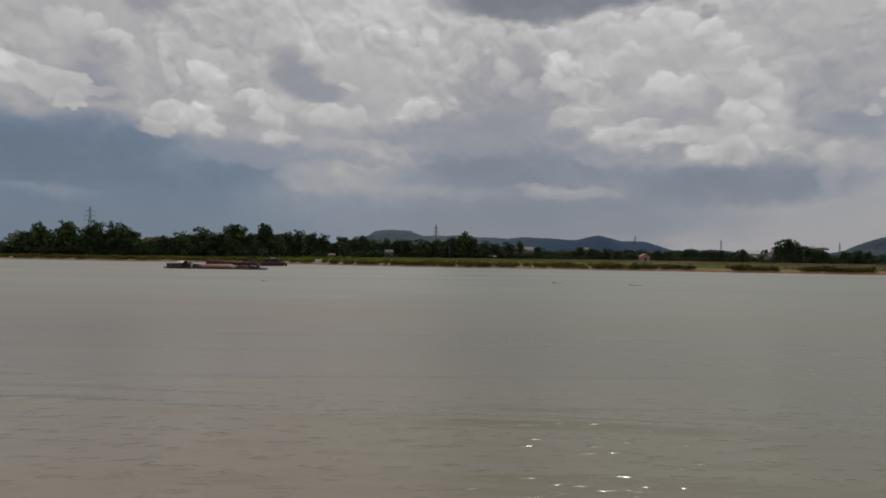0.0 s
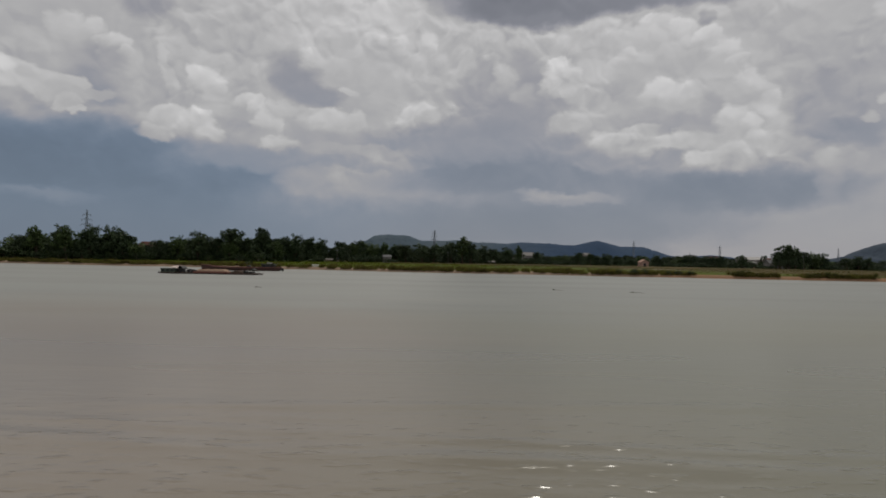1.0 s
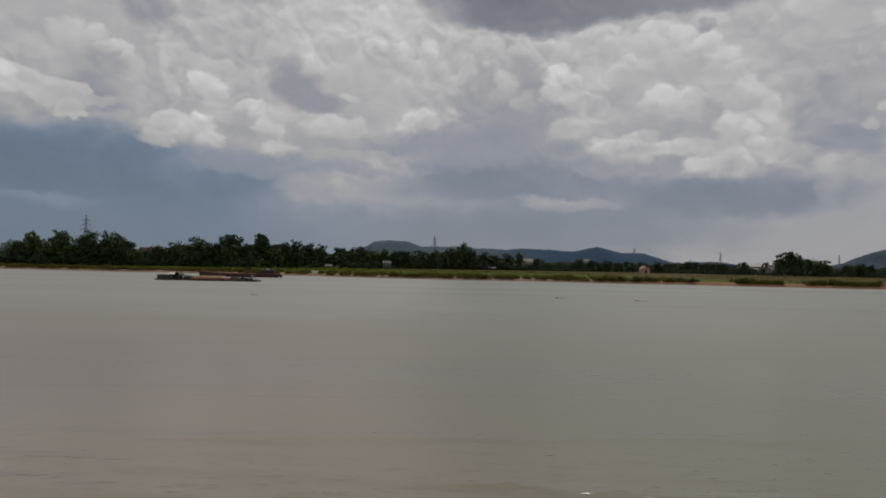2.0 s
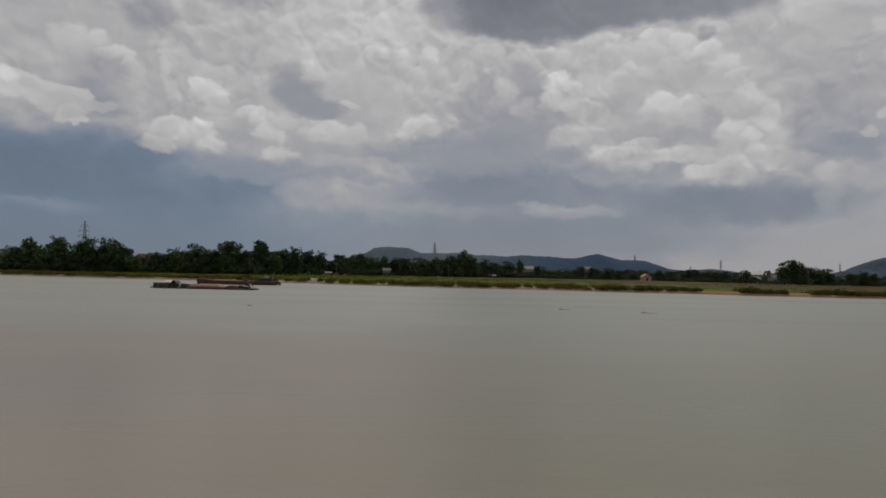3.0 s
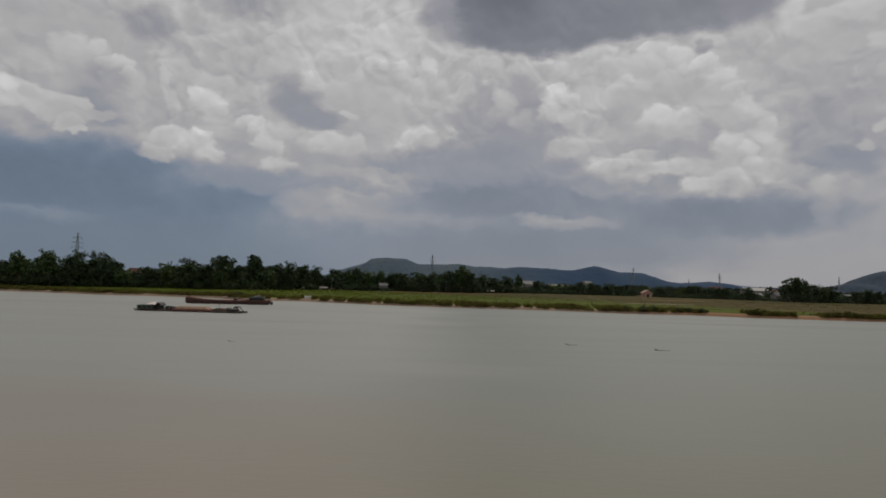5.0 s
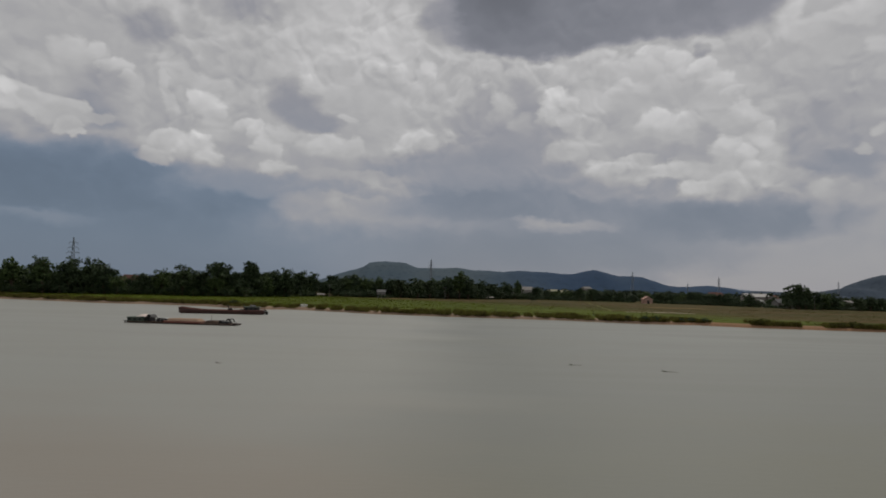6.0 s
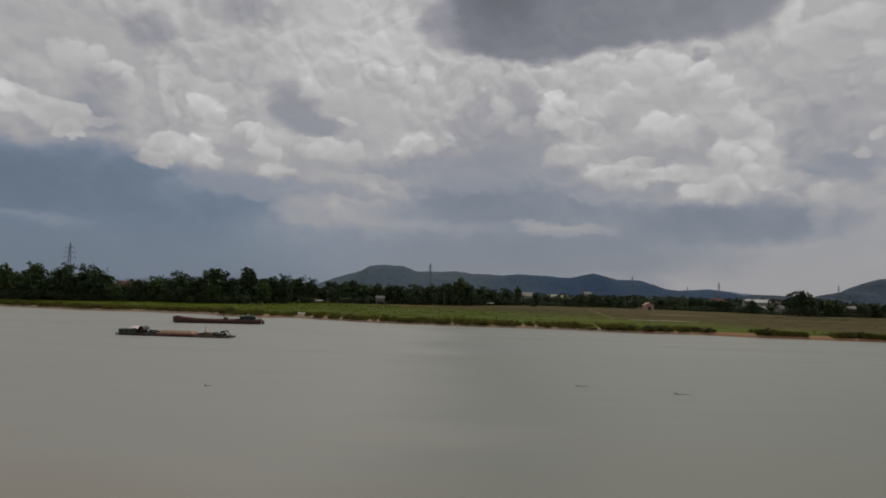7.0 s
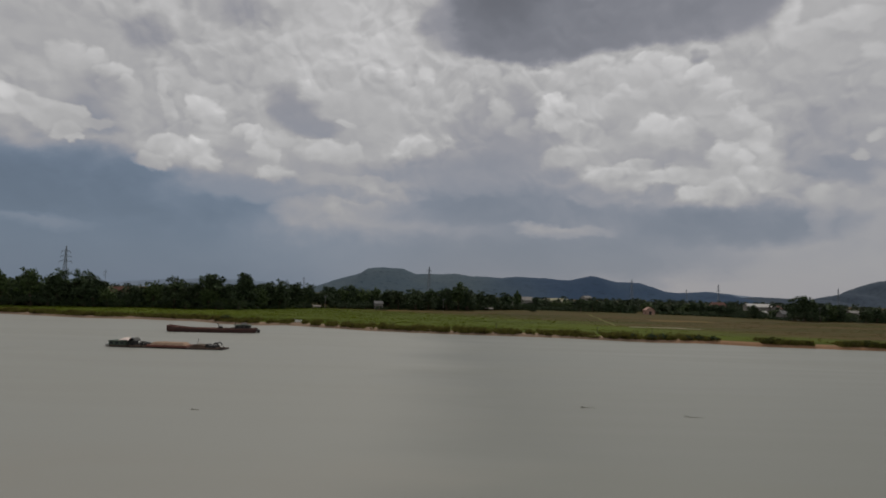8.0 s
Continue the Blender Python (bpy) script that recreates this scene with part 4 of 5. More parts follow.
# ---------- grass and reeds ----------
def blades(name, spots, high, wide, mat, seed, label, per=5):
    rng = np.random.default_rng(seed)
    p = np.repeat(np.array(spots), per, axis=0)
    n = len(p)
    p[:, :2] += rng.normal(size=(n, 2)) * wide * 1.6
    a = rng.uniform(0, math.pi, n)
    tall = np.array([0.75 + 0.9 * noise.noise((q[0] * 0.13, q[1] * 0.3, 6.0)) for q in spots])
    h = high * rng.uniform(0.5, 1.2, n) * np.repeat(np.clip(tall, 0.25, 1.5), per)
    lean = rng.normal(size=(n, 2)) * (0.28 * h)[:, None]
    side = np.stack([np.cos(a), np.sin(a), 0 * a], 1) * (wide * rng.uniform(0.5, 1.2, n))[:, None]
    tip = p + np.stack([lean[:, 0], lean[:, 1], h], 1)
    verts = np.stack([p - side, p + side, tip], 1).reshape(-1, 3)
    ob = part(name, (verts.tolist(), np.arange(3 * n).reshape(-1, 3).tolist()), mat)
    return tagged(ob, label, "grass", kind="stuff")


def bare(x):
    """Stretches of the bank without reeds: landing notches and washed-out sand."""
    for a, w in ((-45.5, 1.0), (-40, 1.2), (-34, 0.9), (-62, 1.5), (-20, 0.8), (28.5, 1.0), (32.5, 0.8), (52, 0.8), (5, 0.7), (93, 5.0), (115.5, 3.6), (75, 0.8), (145, 4)):
        if abs(x - a) < w:
            return True
    return False


rng = random.Random(11)
spots = []
while len(spots) < 19000:
    x = rng.uniform(-235, 190)
    d = (0.95 if -60 < x < 60 else 1.35) + abs(rng.gauss(0, 3.0))
    if not bare(x) and not (abs(x + 50.4) < 2.2 and d > 1.5) and noise.noise((x * 0.2, d * 0.5, 4.0)) > -0.25:
        y = bank(x) + d
        spots.append((x, y, ground_z(x, y) - 0.05))
blades("reeds", spots, 1.25, 0.16, REED, 5, "tangle of brown-green reeds and grass on the bank", 6)
spots = []
while len(spots) < 16000:
    x = rng.uniform(-240, 210)
    d = 5 + 120 * rng.random() ** 1.5
    y = bank(x) + d
    if rng.random() < 0.5 + 1.6 * noise.noise((x * 0.03, d * 0.16, 9.0)) - 0.009 * x and y < float(np.interp(x, WOOD_X, WOOD_Y)):
        spots.append((x, y, ground_z(x, y) - 0.03))
dry_spots = []
while len(dry_spots) < 8000:
    x = rng.uniform(-120, 260)
    d = 8 + 150 * rng.random()
    y = bank(x) + d
    if rng.random() < 0.35 + 0.003 * x + 2.0 * noise.noise((x * 0.02, d * 0.15, 2.0)) and y < float(np.interp(x, WOOD_X, WOOD_Y)) + 5:
        dry_spots.append((x, y, ground_z(x, y) - 0.03))
blades("dry_grass", dry_spots, 0.14, 0.24, DRY, 8, "olive-brown tussocks of dry grass in the meadow", 4)
blades("meadow_grass", spots, 0.22, 0.18, MEADOW, 6, "bright green meadow grass beside the river", 4)


# ---------- buildings ----------
def house(name, label, x, y, w, d, h, roof_h, wall, roof, turn=0.0, openings=2, hip=0.0, gable_door=False):
    ob = thing(name, label, "house", at=(x, y, ground_z(x, y) - 0.1), turn=turn)
    bm = bmesh.new()
    top = h + roof_h * (1 - 0.3 / (d / 2 + 0.4)) if hip == 0 else h
    loft(bm, [[(s * w / 2, -d / 2, 0), (s * w / 2, -d / 2, h), (s * w / 2, 0, top), (s * w / 2, d / 2, h), (s * w / 2, d / 2, 0)] for s in (-1, 1)])
    part("wall", bm, wall, ob)
    bm = bmesh.new()
    o, t = 0.4, 0.16
    rows = []
    for x0, inset in ((-w / 2 - o, 0.0), (w / 2 + o, 0.0)):
        s = 1 if x0 < 0 else -1
        rows.append([(x0, -d / 2 - o, h - 0.15), (x0, -d / 2 - o, h - 0.15 + t), (x0 + s * hip, 0, h + roof_h + t), (x0, d / 2 + o, h - 0.15 + t), (x0, d / 2 + o, h - 0.15), (x0 + s * hip, 0, h + roof_h)])
    loft(bm, rows)
    part("roof", bm, roof, ob)
    if gable_door:
        op = part("door", block(bmesh.new(), -w / 2 - 0.05, -w / 2 + 0.05, -0.8, 0.8, 0.05, 2.2), GLASS_DARK, ob)
        bm = bmesh.new()
        block(bm, -w / 2 - 0.08, -w / 2 + 0.04, -0.95, -0.8, 0.0, 2.2)
        block(bm, -w / 2 - 0.08, -w / 2 + 0.04, 0.8, 0.95, 0.0, 2.2)
        block(bm, -w / 2 - 0.08, -w / 2 + 0.04, -0.95, 0.95, 2.2, 2.35)
        part("frame", bm, wall, op)
    for k in range(openings):
        cx = -w / 2 + w * (k + 0.5) / openings
        door = k == openings // 2
        bm = bmesh.new()
        ww, z0, z1 = (0.55, 0.05, 2.1) if door else (0.5, 1.0, 2.2)
        block(bm, cx - ww, cx + ww, -d / 2 - 0.05, -d / 2 + 0.05, z0, min(z1, h - 0.3))
        op = part("door" if door else "window", bm, GLASS_DARK, ob)
        bm = bmesh.new()
        for a, b, c, e in ((cx - ww - 0.1, cx - ww, z0, z1), (cx + ww, cx + ww + 0.1, z0, z1), (cx - ww - 0.1, cx + ww + 0.1, min(z1, h - 0.3), min(z1, h - 0.3) + 0.1)):
            block(bm, a, b, -d / 2 - 0.07, -d / 2 + 0.04, c, min(e, h - 0.2))
        part("frame", bm, wall, op)
    return ob


house("house", "house with a red tiled roof among the trees", -156, 339, 9, 8, 6.6, 3.0, PLASTER, ROOF_RED, 8, 3, 1.5)
house("shed", "small grey shed with a pale sheet roof", -33.5, 390, 4.6, 4.5, 3.4, 1.3, GREY_WALL, ROOF_GREY, 12, 2)
house("shed", "low open shed under the trees", -44, 394, 4.0, 4.0, 2.2, 0.8, GREY_WALL, ROOF_GREY, -5, 2)
house("hut", "small pink brick hut with a gabled front", 138.6, 436, 6.0, 5.6, 3.0, 1.7, PINK, PINK, 90, 0, 0.0, True)
house("house", "white house with a pale roof behind trees", 66, 490, 10, 8, 6.6, 2.4, PLASTER, ROOF_PALE, 25, 3)
house("house", "small white house beside the wood", 54, 470, 5.0, 5.0, 3.6, 1.6, PLASTER, ROOF_PALE, 70, 1)
house("house", "low white house under the trees", 24, 428, 6.0, 4.5, 2.4, 1.0, PLASTER, ROOF_GREY, 0, 3)
house("warehouse", "long warehouse with a yellowish sheet roof", 128, 690, 22, 12, 5.2, 2.6, PLASTER, ROOF_YELLOW, 0, 5)
house("house", "two-storey white house above the trees", 139, 610, 7, 7, 9.6, 1.5, PLASTER, ROOF_PALE, 20, 2)
house("house", "house with a red tiled roof behind bushes", 221, 520, 10, 7, 6.6, 2.2, PINK, ROOF_RED, 5, 3)
house("warehouse", "long pale building with an orange-edged roof", 244, 502, 18, 10, 6.4, 2.2, PLASTER, ROOF_WHITE, -4, 5)
house("house", "house end with an orange tiled roof", 254, 494, 6, 6, 5.4, 2.4, PLASTER, ROOF_RED, 40, 2)
house("farm_building", "long grey farm building with a dark sheet roof", 209.5, 397, 13, 7, 3.6, 1.9, GREY_WALL, ROOF_GREY, 3, 5)
house("hut", "small white-roofed hut at the meadow's edge", 212, 432, 4.0, 3.6, 2.4, 2.2, PINK, ROOF_WHITE, 30, 1)
house("house", "low house with a pale roof far off", 330, 520, 11, 8, 3.6, 1.8, GREY_WALL, ROOF_PALE, 0, 4)


def stall(x, y, w, label):
    ob = thing("field_shelter", label, "shelter", at=(x, y, ground_z(x, y)), turn=10)
    bm = bmesh.new()
    loft(bm, [[(-w / 2, -1.3, 1.25), (-w / 2, -1.3, 1.31), (-w / 2, 0.2, 1.9), (-w / 2, 1.3, 1.45), (-w / 2, 1.3, 1.38), (-w / 2, 0.2, 1.82)],
              [(w / 2, -1.3, 1.2), (w / 2, -1.3, 1.26), (w / 2, 0.2, 1.85), (w / 2, 1.3, 1.4), (w / 2, 1.3, 1.33), (w / 2, 0.2, 1.77)]])
    part("awning", bm, AWNING, ob, "pale grey tarpaulin awning")
    for sx in (-1, 1):
        for sy in (-1.1, 1.1):
            part("post", tube(bmesh.new(), [(sx * (w / 2 - 0.15), sy, -0.1), (sx * (w / 2 - 0.15), sy, 1.5)], [0.05, 0.05]), BARK, ob)
    return ob


stall(-65.5, 372, 4.4, "low field shelter with a pale grey awning")
stall(33, 420, 5.0, "low shelter with a pale awning beside trees")


# pale dust track across the meadow
def track(name, pts, half):
    verts, faces = [], []
    for i, (x, y) in enumerate(pts):
        for s in (-1, 1):
            yy = y + s * half * (0.8 + 0.4 * noise.noise((x * 0.2, s, 0)))
            verts.append((x, yy, ground_z(x, yy) + 0.09))
    for i in range(len(pts) - 1):
        faces.append((2 * i, 2 * i + 2, 2 * i + 3, 2 * i + 1))
    return tagged(part(name, (verts, faces), TRACK), "pale dusty track through the meadow", "path", kind="structure")


track("path", [(75 + 2 * i, 269 - 0.3 * i + 0.8 * math.sin(i * 0.4)) for i in range(14)], 1.4)
# a straggling footpath down to the bank
foot = [(92 - 0.95 * i + 0.6 * math.sin(i * 0.7), 410 - 6.0 * i) for i in range(24)]
verts = [(x + sx, y, ground_z(x + sx, y) + 0.09) for x, y in foot for sx in (-0.6, 0.6)]
tagged(part("path", (verts, [(2 * i, 2 * i + 1, 2 * i + 3, 2 * i + 2) for i in range(len(foot) - 1)]), FOOTPATH), "narrow worn footpath across the green meadow", "path", kind="structure")


# stubble and ploughed strips in the drier eastern fields
def field(x0, x1, y, half, mat, label):
    xs = [x0 + (x1 - x0) * i / 30 for i in range(31)]
    ys = [-1.0, -0.5, 0.0, 0.5, 1.0]
    point = lambda x, v: (x, y + v * half * (0.7 + 0.6 * noise.noise((x * 0.06, v, y))), ground_z(x, y + v * half) + 0.10)
    return tagged(part("field", grid_mesh(xs, ys, point), mat), label, "field", kind="structure")


field(104, 134, 332, 11, STUBBLE, "strip of orange-brown stubble in the meadow")
field(150, 215, 352, 9, FALLOW, "strip of dull brown fallow ground")
field(34, 74, 372, 7, FALLOW, "strip of dark fallow ground in the meadow")
field(-30, -2, 372, 5, STUBBLE, "pale patch of dry stubble before the wood")


# ---------- poles ----------
def pole(name, x, y, high, thick, label, arm):
    ob = thing(name, label, "pole", "poles", (x, y, ground_z(x, y) - 0.2))
    part("shaft", tube(bmesh.new(), [(0, 0, 0), (0.03, 0, high * 0.5), (0, 0, high)], [thick, thick * 0.85, thick * 0.7], 7), GREY_WALL if arm else WOOD, ob)
    if arm:
        bar = part("cross_arm", block(bmesh.new(), -0.9, 0.9, -0.07, 0.07, high - 0.7, high - 0.52, 0.02), STEEL, ob)
        for dx in (-0.8, 0.0, 0.8):
            part("insulator", tube(bmesh.new(), [(dx, 0, high - 0.53), (dx, 0, high - 0.28)], [0.07, 0.05], 6), GREY_PAINT, bar)
    return ob


pole("utility_pole", 212, 372, 8.5, 0.11, "grey concrete utility pole beside the dense tree", True)
pole("utility_pole", -62, 378, 7.5, 0.11, "grey concrete utility pole at the wood's edge", True)
pole("utility_pole", 4, 388, 7.5, 0.11, "grey concrete utility pole before dark trees", True)
pole("post", 20.6, 242, 2.2, 0.13, "dark wooden post standing in the meadow", False)
pole("post", 54, 236, 1.9, 0.12, "dark wooden post in the bank grass", False)
pole("post", 71, 232, 1.8, 0.12, "dark wooden post in the bank grass", False)


# ---------- power pylons ----------
def pylon():
    ob = thing("power_pylon", "grey steel lattice power pylon standing beyond the trees", "pylon", "power pylons")
    high, base, waist = 40.0, 2.7, 0.85

    def half(z):
        return base + (waist - base) * min(1.0, z / 28.0) - 0.55 * max(0.0, (z - 28) / 12)

    levels = [0, 7, 13, 18, 22.5, 26, 29, 32, 35, 38, 40]
    for sx in (-1, 1):
        for sy in (-1, 1):
            part("leg", tube(bmesh.new(), [(sx * half(z), sy * half(z), z) for z in levels], [0.14] * len(levels), 4), STEEL, ob)
    bm = bmesh.new()
    for z0, z1 in zip(levels, levels[1:]):
        a, b = half(z0), half(z1)
        for s in (-1, 1):
            for p, q in (((-a, s * a, z0), (b, s * b, z1)), ((a, s * a, z0), (-b, s * b, z1)), ((s * a, -a, z0), (s * b, b, z1)), ((s * a, a, z0), (s * b, -b, z1)), ((-b, s * b, z1), (b, s * b, z1))):
                tube(bm, [p, q], [0.09, 0.09], 4)
    part("bracing", bm, STEEL, ob)
    for z, w in ((27.5, 4.4), (31.5, 3.9), (35.5, 3.2)):
        bm = bmesh.new()
        for s in (-1, 1):
            for sy in (-1, 1):
                tube(bm, [(s * half(z), sy * half(z), z), (s * w, 0, z + 0.3)], [0.14, 0.1], 4)
            tube(bm, [(s * half(z), 0, z + 1.4), (s * w, 0, z + 0.3)], [0.12, 0.1], 4)
        arm = part("cross_arm", bm, STEEL, ob)
        for s in (-1, 1):
            part("insulator", tube(bmesh.new(), [(s * w, 0, z + 0.25), (s * w, 0, z - 1.4)], [0.12, 0.12], 5), GREY_PAINT, arm)
    return ob


first = pylon()
first_done = False
for x, y, high, turn in ((-302, 540, 40.0, 20), (-10.5, 900, 46.0, 35), (364, 1200, 45.5, 30), (571, 1300, 43.5, 15), (815, 1300, 42.0, 40), (784, 2000, 43.0, 10), (-820, 1600, 45.0, 30), (-329, 1600, 41.5, 25)):
    s = high / 40.0
    m = pose(x, y, ground_z(x, y) - 0.3, 0, 0, turn) @ Matrix.Diagonal((s, s, s, 1))
    if first_done:
        copy_thing(first, m @ Matrix.Diagonal((*first.scale, 1)).inverted())
    else:
        first.matrix_basis, first_done = m, True


# ---------- boats ----------
def hull_sections(length, beam, sheer, floor, stations=17, blunt=0.75):
    """Rings of a decked-out river hull: bow at -x, hold open to the sky."""
    rows = []
    for i in range(stations):
        t = i / (stations - 1)
        x = -length / 2 + length * t
        b = beam / 2 * min(1.0, blunt + (1 - blunt) * math.sin(min(1.0, t * 4) * math.pi / 2)) * min(1.0, 0.8 + 0.2 * math.sin(min(1.0, (1 - t) * 5) * math.pi / 2))
        zt = sheer(t)
        rake = 0.5 if i in (0, stations - 1) else 0.0
        zk = -0.5 + (0.45 if i in (0, stations - 1) else 0.0)
        zf = min(floor, zt - 0.1)
        rows.append([(x, -b, zt), (x, -b * 0.97, zt * 0.45), (x + (rake if t < 0.5 else -rake), -b * 0.82, zk), (x + (rake if t < 0.5 else -rake), b * 0.82, zk), (x, b * 0.97, zt * 0.45), (x, b, zt),
                     (x, b - 0.18, zt), (x, b - 0.24, zf), (x, -b + 0.24, zf), (x, -b + 0.18, zt)])
    return rows


def sand_barge(at, turn):
    ob = thing("cargo_barge", "long low rusty red cargo barge with a dark stern cabin", "barge", at=at, turn=turn)
    L, B = 24.8, 4.6
    sheer = lambda t: 1.05 + 0.75 * max(0.0, 1 - t * 3.2) ** 1.5 + 0.15 * max(0.0, (t - 0.8) * 5)
    part("hull", loft(bmesh.new(), hull_sections(L, B, sheer, 0.35)), HULL, ob)
    rim = [(-L / 2 + L * i / 16, sheer(i / 16) + 0.05) for i in range(17)]
    for s in (-1, 1):
        bm = bmesh.new()
        tube(bm, [(x, s * B / 2 * min(1.0, 0.75 + 0.25 * math.sin(min(1.0, (x / L + 0.5) * 4) * math.pi / 2)) * min(1.0, 0.8 + 0.2 * math.sin(min(1.0, (0.5 - x / L) * 5) * math.pi / 2)), z) for x, z in rim], [0.09] * 17, 5)
        part("gunwale", bm, HULL_RIM, ob, "faded red gunwale")
    bm = bmesh.new()
    block(bm, -L / 2 + 0.4, -L / 2 + 2.6, -1.5, 1.5, 1.0, 1.5, 0.06)
    part("foredeck", bm, DECK, ob)
    bm = bmesh.new()
    block(bm, -6, 5.0, -1.9, 1.9, 0.36, 0.62, 0.05)
    part("hold_floor", bm, DECK, ob)
    # loading boom
    boom = part("boom", tube(bmesh.new(), [(2.6, 0, 0.4), (2.0, 0, 1.5), (1.1, 0, 2.6)], [0.16, 0.14, 0.1]), BLACK, ob, "short dark loading boom")
    part("winch", block(bmesh.new(), 1.7, 2.9, -0.5, 0.5, 0.6, 1.7, 0.1, -0.2), BLACK, boom)
    part("stay", tube(bmesh.new(), [(1.1, 0, 2.5), (4.4, 0, 1.2)], [0.04, 0.04], 4), BLACK, boom)
    # stern house
    cabin = part("cabin", block(bmesh.new(), 6.4, 10.6, -1.7, 1.7, 0.9, 2.15, 0.08), BLACK, ob, "sooty stern cabin")
    part("roof", block(bmesh.new(), 6.0, 11.0, -1.95, 1.95, 2.15, 2.3, 0.05), GREEN_PAINT, cabin)
    for k in range(3):
        part("window", block(bmesh.new(), 6.9 + k * 1.2, 7.6 + k * 1.2, -1.74, -1.66, 1.5, 2.0), GLASS_DARK, cabin)
    part("awning", loft(bmesh.new(), [[(8.0, -1.6, 2.35), (8.0, -1.6, 2.42), (8.0, 0, 2.85), (8.0, 1.6, 2.42), (8.0, 1.6, 2.35), (8.0, 0, 2.77)],
                                      [(9.6, -1.6, 2.32), (9.6, -1.6, 2.39), (9.6, 0, 2.8), (9.6, 1.6, 2.39), (9.6, 1.6, 2.32), (9.6, 0, 2.72)]]), BLACK, ob)
    part("engine_box", block(bmesh.new(), 5.0, 6.2, -0.9, 0.9, 0.7, 1.45, 0.08), DECK, ob)
    part("exhaust", tube(bmesh.new(), [(6.1, 0.8, 1.2), (6.1, 0.8, 3.0)], [0.1, 0.09]), BLACK, ob)
    part("stern_platform", block(bmesh.new(), 11.2, 13.2, -1.3, 1.3, 0.75, 0.95, 0.05), BLACK, ob)
    part("rudder", block(bmesh.new(), 12.6, 13.3, -0.08, 0.08, -0.6, 0.9, 0.03), BLACK, ob)
    part("tiller", tube(bmesh.new(), [(12.9, 0, 0.9), (12.5, 0, 1.5), (11.3, 0, 1.6)], [0.05, 0.05, 0.04], 5), BLACK, ob)
    for x in (-11.6, -5, 4.2, 10.9):
        part("bollard", tube(bmesh.new(), [(x, -1.7, sheer((x + L / 2) / L) - 0.2), (x, -1.7, sheer((x + L / 2) / L) + 0.4)], [0.11, 0.11], 6), BLACK, ob)
    return ob


def dredge_boat(at, turn):
    ob = thing("sand_dredger", "low sand dredger with a green cabin and tarpaulin roof", "boat", at=at, turn=turn)
    L, B = 25.4, 4.8
    sheer = lambda t: 0.26 + 0.04 * math.cos(t * 9) + 0.1 * max(0.0, t - 0.9) * 10
    part("hull", loft(bmesh.new(), hull_sections(L, B, sheer, 0.3, 19, 0.55)), HULL_DARK, ob)
    part("deck", block(bmesh.new(), -L / 2 + 1.0, L / 2 - 1.0, -2.0, 2.0, 0.32, 0.46, 0.03), DECK, ob)
    cabin = part("cabin", block(bmesh.new(), -11.9, -8.2, -1.6, 1.6, 0.46, 1.3, 0.06), GREEN_PAINT, ob, "faded green cabin")
    for k in range(3):
        part("window", block(bmesh.new(), -11.6 + k * 1.15, -10.9 + k * 1.15, -1.64, -1.56, 0.72, 1.12), GLASS_DARK, cabin)
    part("roof", block(bmesh.new(), -12.0, -7.9, -1.8, 1.8, 1.3, 1.42, 0.04), GREEN_PAINT, cabin)
    part("tarpaulin", loft(bmesh.new(), [[(x, -1.5, z0), (x, -1.5, z0 + 0.06), (x, 0, z1), (x, 1.5, z0 + 0.06), (x, 1.5, z0), (x, 0, z1 - 0.06)] for x, z0, z1 in ((-9.9, 1.43, 1.6), (-9.3, 1.54, 2.0), (-8.2, 1.58, 2.05), (-7.7, 1.42, 1.8))]), TARP, ob, "pale pinkish tarpaulin")
    bm = bmesh.new()
    loft(bm, [[(-7.9 + 1.5 * k / 8, -1.3, 1.15 + 0.8 * math.sin(math.pi * (k + 0.5) / 9)), (-7.9 + 1.5 * k / 8, -1.3, 1.25 + 0.8 * math.sin(math.pi * (k + 0.5) / 9)), (-7.9 + 1.5 * k / 8, 1.3, 1.25 + 0.8 * math.sin(math.pi * (k + 0.5) / 9)), (-7.9 + 1.5 * k / 8, 1.3, 1.15 + 0.8 * math.sin(math.pi * (k + 0.5) / 9))] for k in range(9)])
    part("canopy", bm, BLACK, ob, "dark arched canopy")
    for x, s in ((-7.8, 1), (-6.5, 1), (-7.8, -1), (-6.5, -1)):
        part("post", tube(bmesh.new(), [(x, s * 1.2, 0.4), (x, s * 1.2, 1.38)], [0.06, 0.06], 5), BLACK, ob)
    part("helm_box", block(bmesh.new(), -7.6, -6.7, -0.9, 0.9, 0.46, 1.3, 0.06), BLACK, ob)
    # pump and engines
    pump = part("pump", block(bmesh.new(), -5.8, -4.9, -0.9, 0.9, 0.46, 1.05, 0.14), GREY_PAINT, ob)
    part("pipe", tube(bmesh.new(), [(-6.4, 0, 0.7), (-5.4, 0, 1.2), (-4.4, 0, 1.1), (-3.4, 0, 0.95)], [0.13] * 4, 7), BLACK, pump)
    part("flywheel", tube(bmesh.new(), [(-5.0, -1.05, 0.85), (-5.0, -0.93, 0.85)], [0.36, 0.36], 12), BLACK, pump)
    part("engine", block(bmesh.new(), -4.7, -3.9, -0.7, 0.7, 0.46, 1.0, 0.12), BLACK, ob)
    # hold
    for s in (-1, 1):
        part("hold_side", block(bmesh.new(), -3.55, 4.95, s * 1.95 - 0.06, s * 1.95 + 0.06, 0.4, 0.8, 0.03), HULL_RIM, ob)
    for x in (-3.5, 4.9):
        part("hold_end", block(bmesh.new(), x - 0.06, x + 0.06, -1.95, 1.95, 0.4, 0.8, 0.03), HULL_RIM, ob)
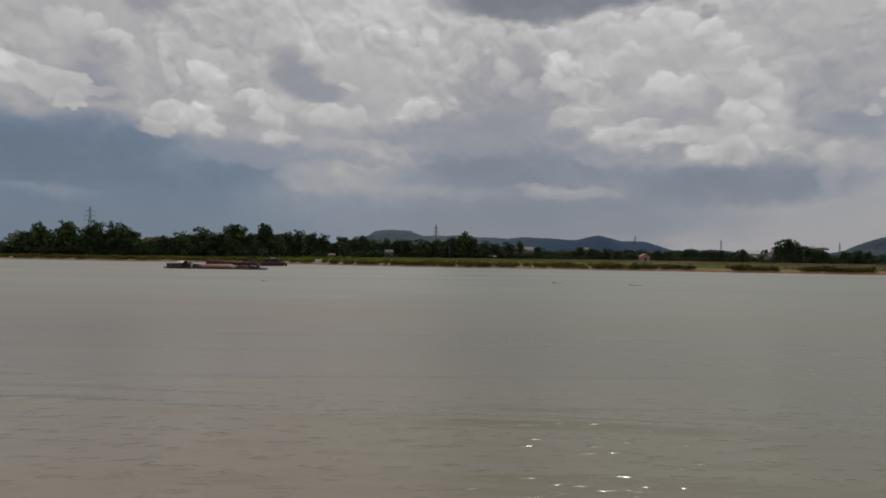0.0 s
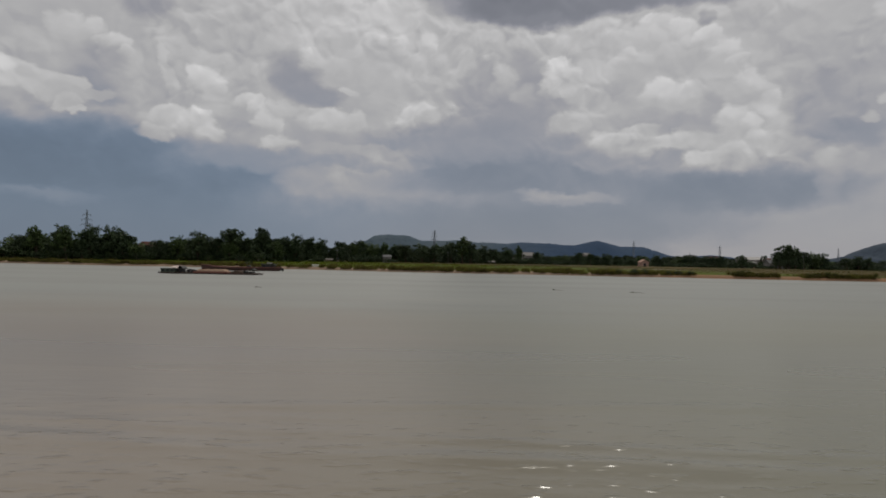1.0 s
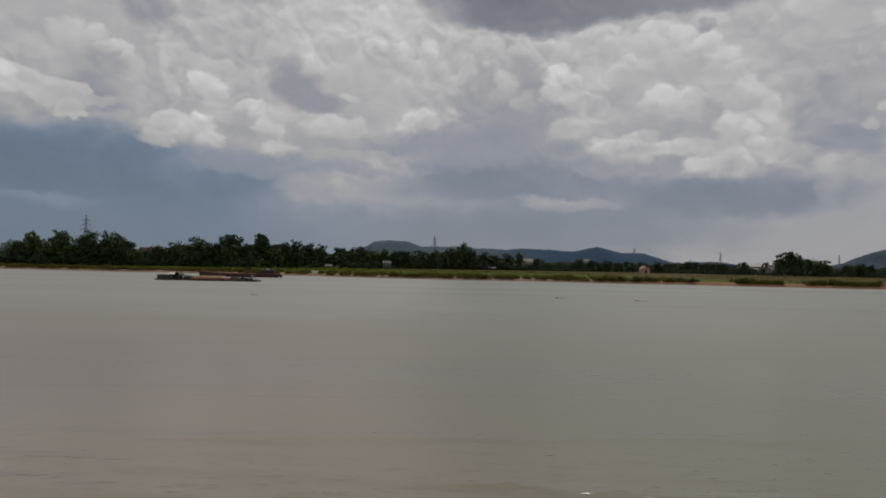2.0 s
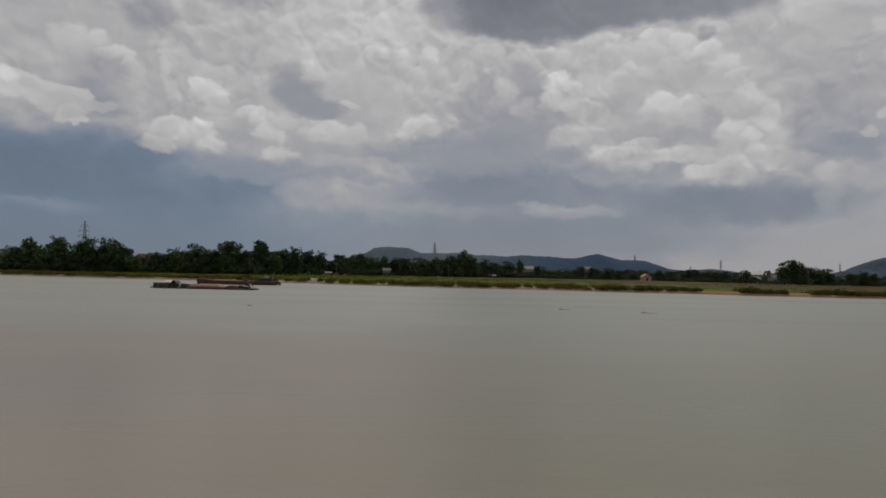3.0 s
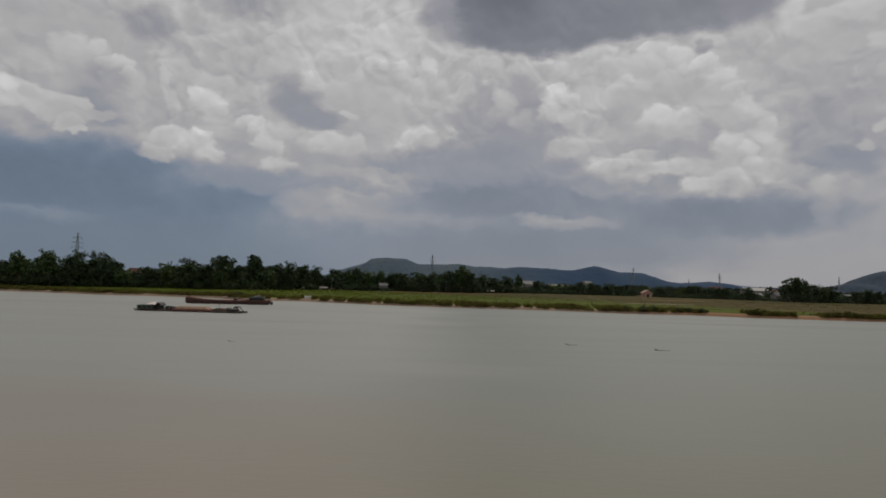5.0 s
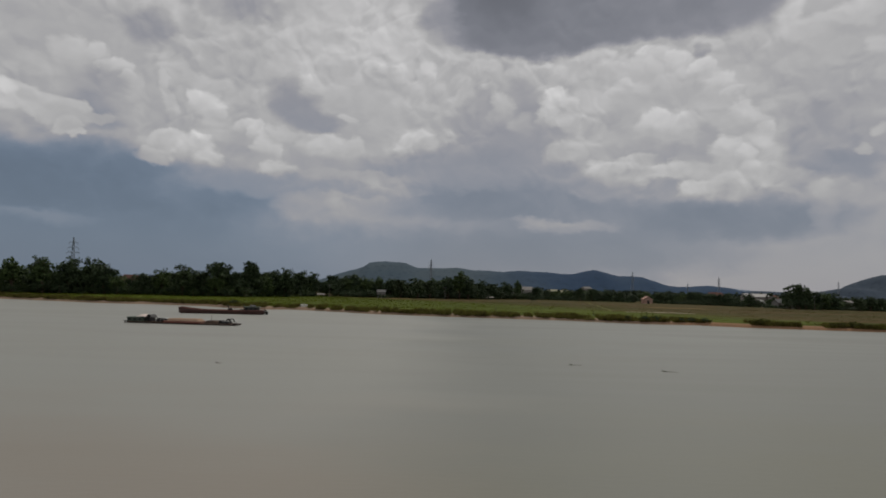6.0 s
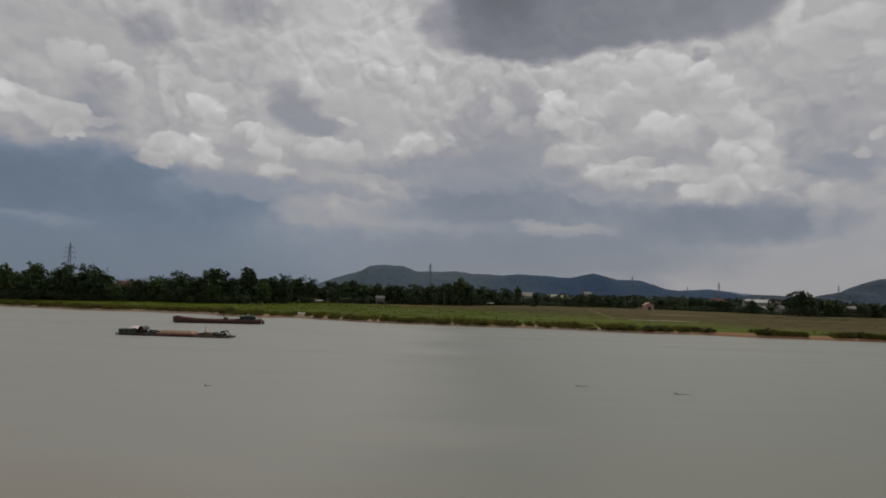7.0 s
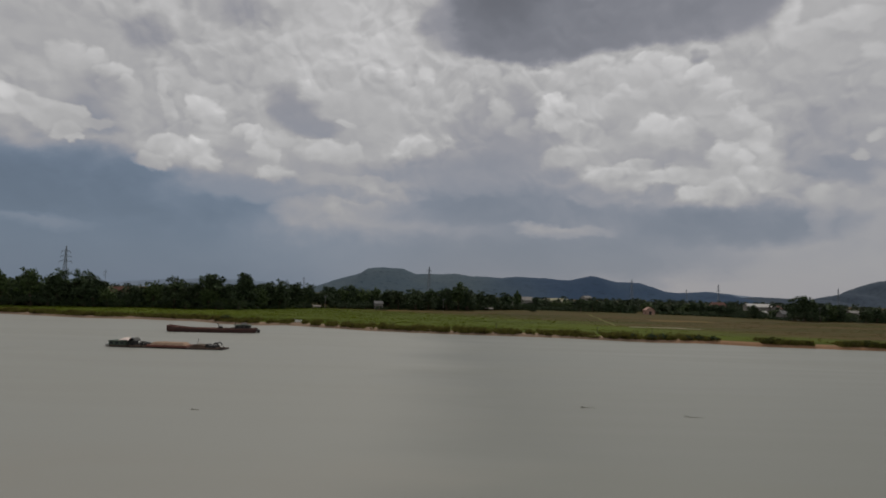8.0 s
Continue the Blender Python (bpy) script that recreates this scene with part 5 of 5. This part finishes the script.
    # stern gear
    part("engine_cover", loft(bmesh.new(), [[(x, -1.4, 0.46), (x, -1.2, z), (x, 1.2, z), (x, 1.4, 0.46)] for x, z in ((5.6, 0.75), (6.5, 1.1), (7.6, 1.05), (8.6, 0.8))]), DECK, ob)
    part("mast", tube(bmesh.new(), [(6.4, 0.4, 1.1), (6.6, 0.4, 2.2)], [0.05, 0.04], 5), BLACK, ob)
    part("fuel_tank", tube(bmesh.new(), [(9.0, -0.9, 0.85), (9.0, 0.9, 0.85)], [0.38, 0.38], 10), BLACK, ob)
    part("tool_chest", block(bmesh.new(), 9.3, 11.0, -1.2, 1.2, 0.46, 0.9, 0.06), BLACK, ob)
    hoop = [(10.9 + 0.55 * math.cos(a), 0, 0.8 + 0.75 * math.sin(a)) for a in [math.pi * k / 8 for k in range(9)]]
    for s in (-1.0, 1.0):
        part("hoop", tube(bmesh.new(), [(x, s, z) for x, y, z in hoop], [0.1] * 9, 6), BLACK, ob)
    part("hoop_cover", loft(bmesh.new(), [[(x, -1.0, z), (x, -1.0, z + 0.06), (x, 1.0, z + 0.06), (x, 1.0, z)] for x, y, z in hoop[2:8]]), BLACK, ob)
    part("stern_board", block(bmesh.new(), 11.6, 13.2, -0.6, 0.6, 0.42, 0.54, 0.03), DECK, ob)
    part("bow_board", block(bmesh.new(), -13.1, -11.4, -0.8, 0.8, 0.4, 0.52, 0.03), BLACK, ob)
    for x in (-12.2, 12.4):
        part("bollard", tube(bmesh.new(), [(x, -0.4, 0.4), (x, -0.4, 0.85)], [0.1, 0.1], 6), BLACK, ob)
    return ob


sand_barge((-65.2, 209.6, 0.0), 8.0)
dredge_boat((-57.3, 159.5, -0.12), -3.0)


def heap(x, y, z, turn):
    def point(u, v):
        e = min(1.0, (4.1 - abs(u)) / 0.8) * min(1.0, (1.85 - abs(v)) / 0.7)
        return (u, v, -0.25 + 0.9 * max(0.0, e) ** 0.7 + 0.1 * noise.noise((u * 0.9, v * 0.9, 3)))
    verts, faces = grid_mesh([-4.1 + 8.2 * i / 36 for i in range(37)], [-1.85 + 3.7 * i / 18 for i in range(19)], point)
    ob = part("sand_heap", (verts, faces), SAND)
    ob.matrix_basis = pose(x, y, z, 0, 0, turn)
    return tagged(ob, "load of tan river sand heaped in the dredger's hold", "sand")


heap(-57.3 + 0.7 * math.cos(radians(3)), 159.5 - 0.7 * math.sin(radians(3)), 0.54, -3.0)


def float_stick(x, y, length, turn):
    ob = thing("driftwood", "dark sodden branch adrift on the river", "driftwood", "floating debris", (x, y, 0.0), turn)
    part("stem", tube(bmesh.new(), [(-length / 2, 0.05, 0.03), (-length * 0.2, -0.06, 0.03), (length * 0.15, 0.04, 0.01), (length / 2, -0.05, 0.02)], [0.015, 0.035, 0.03, 0.012], 7), WOOD, ob)
    part("twig", tube(bmesh.new(), [(-length * 0.25, 0, 0.1), (-length * 0.42, 0.2, 0.14)], [0.04, 0.02], 5), WOOD, ob)
    return ob


float_stick(29.0, 95.4, 2.1, -8)
float_stick(18.1, 99.8, 1.8, 4)
float_stick(-25.9, 92.2, 0.9, 10)

skiff = thing("moored_skiff", "small white skiff drawn up on the grassy bank", "boat", at=(-50.4, 256.0, ground_z(-50.4, 256.0) + 0.1), turn=-6)
part("hull", loft(bmesh.new(), hull_sections(2.6, 1.0, lambda t: 0.62 + 0.2 * abs(t - 0.5), 0.2, 9, 0.35)), WHITE, skiff)
part("thwart", block(bmesh.new(), -0.15, 0.15, -0.42, 0.42, 0.4, 0.46, 0.01), WOOD, skiff)
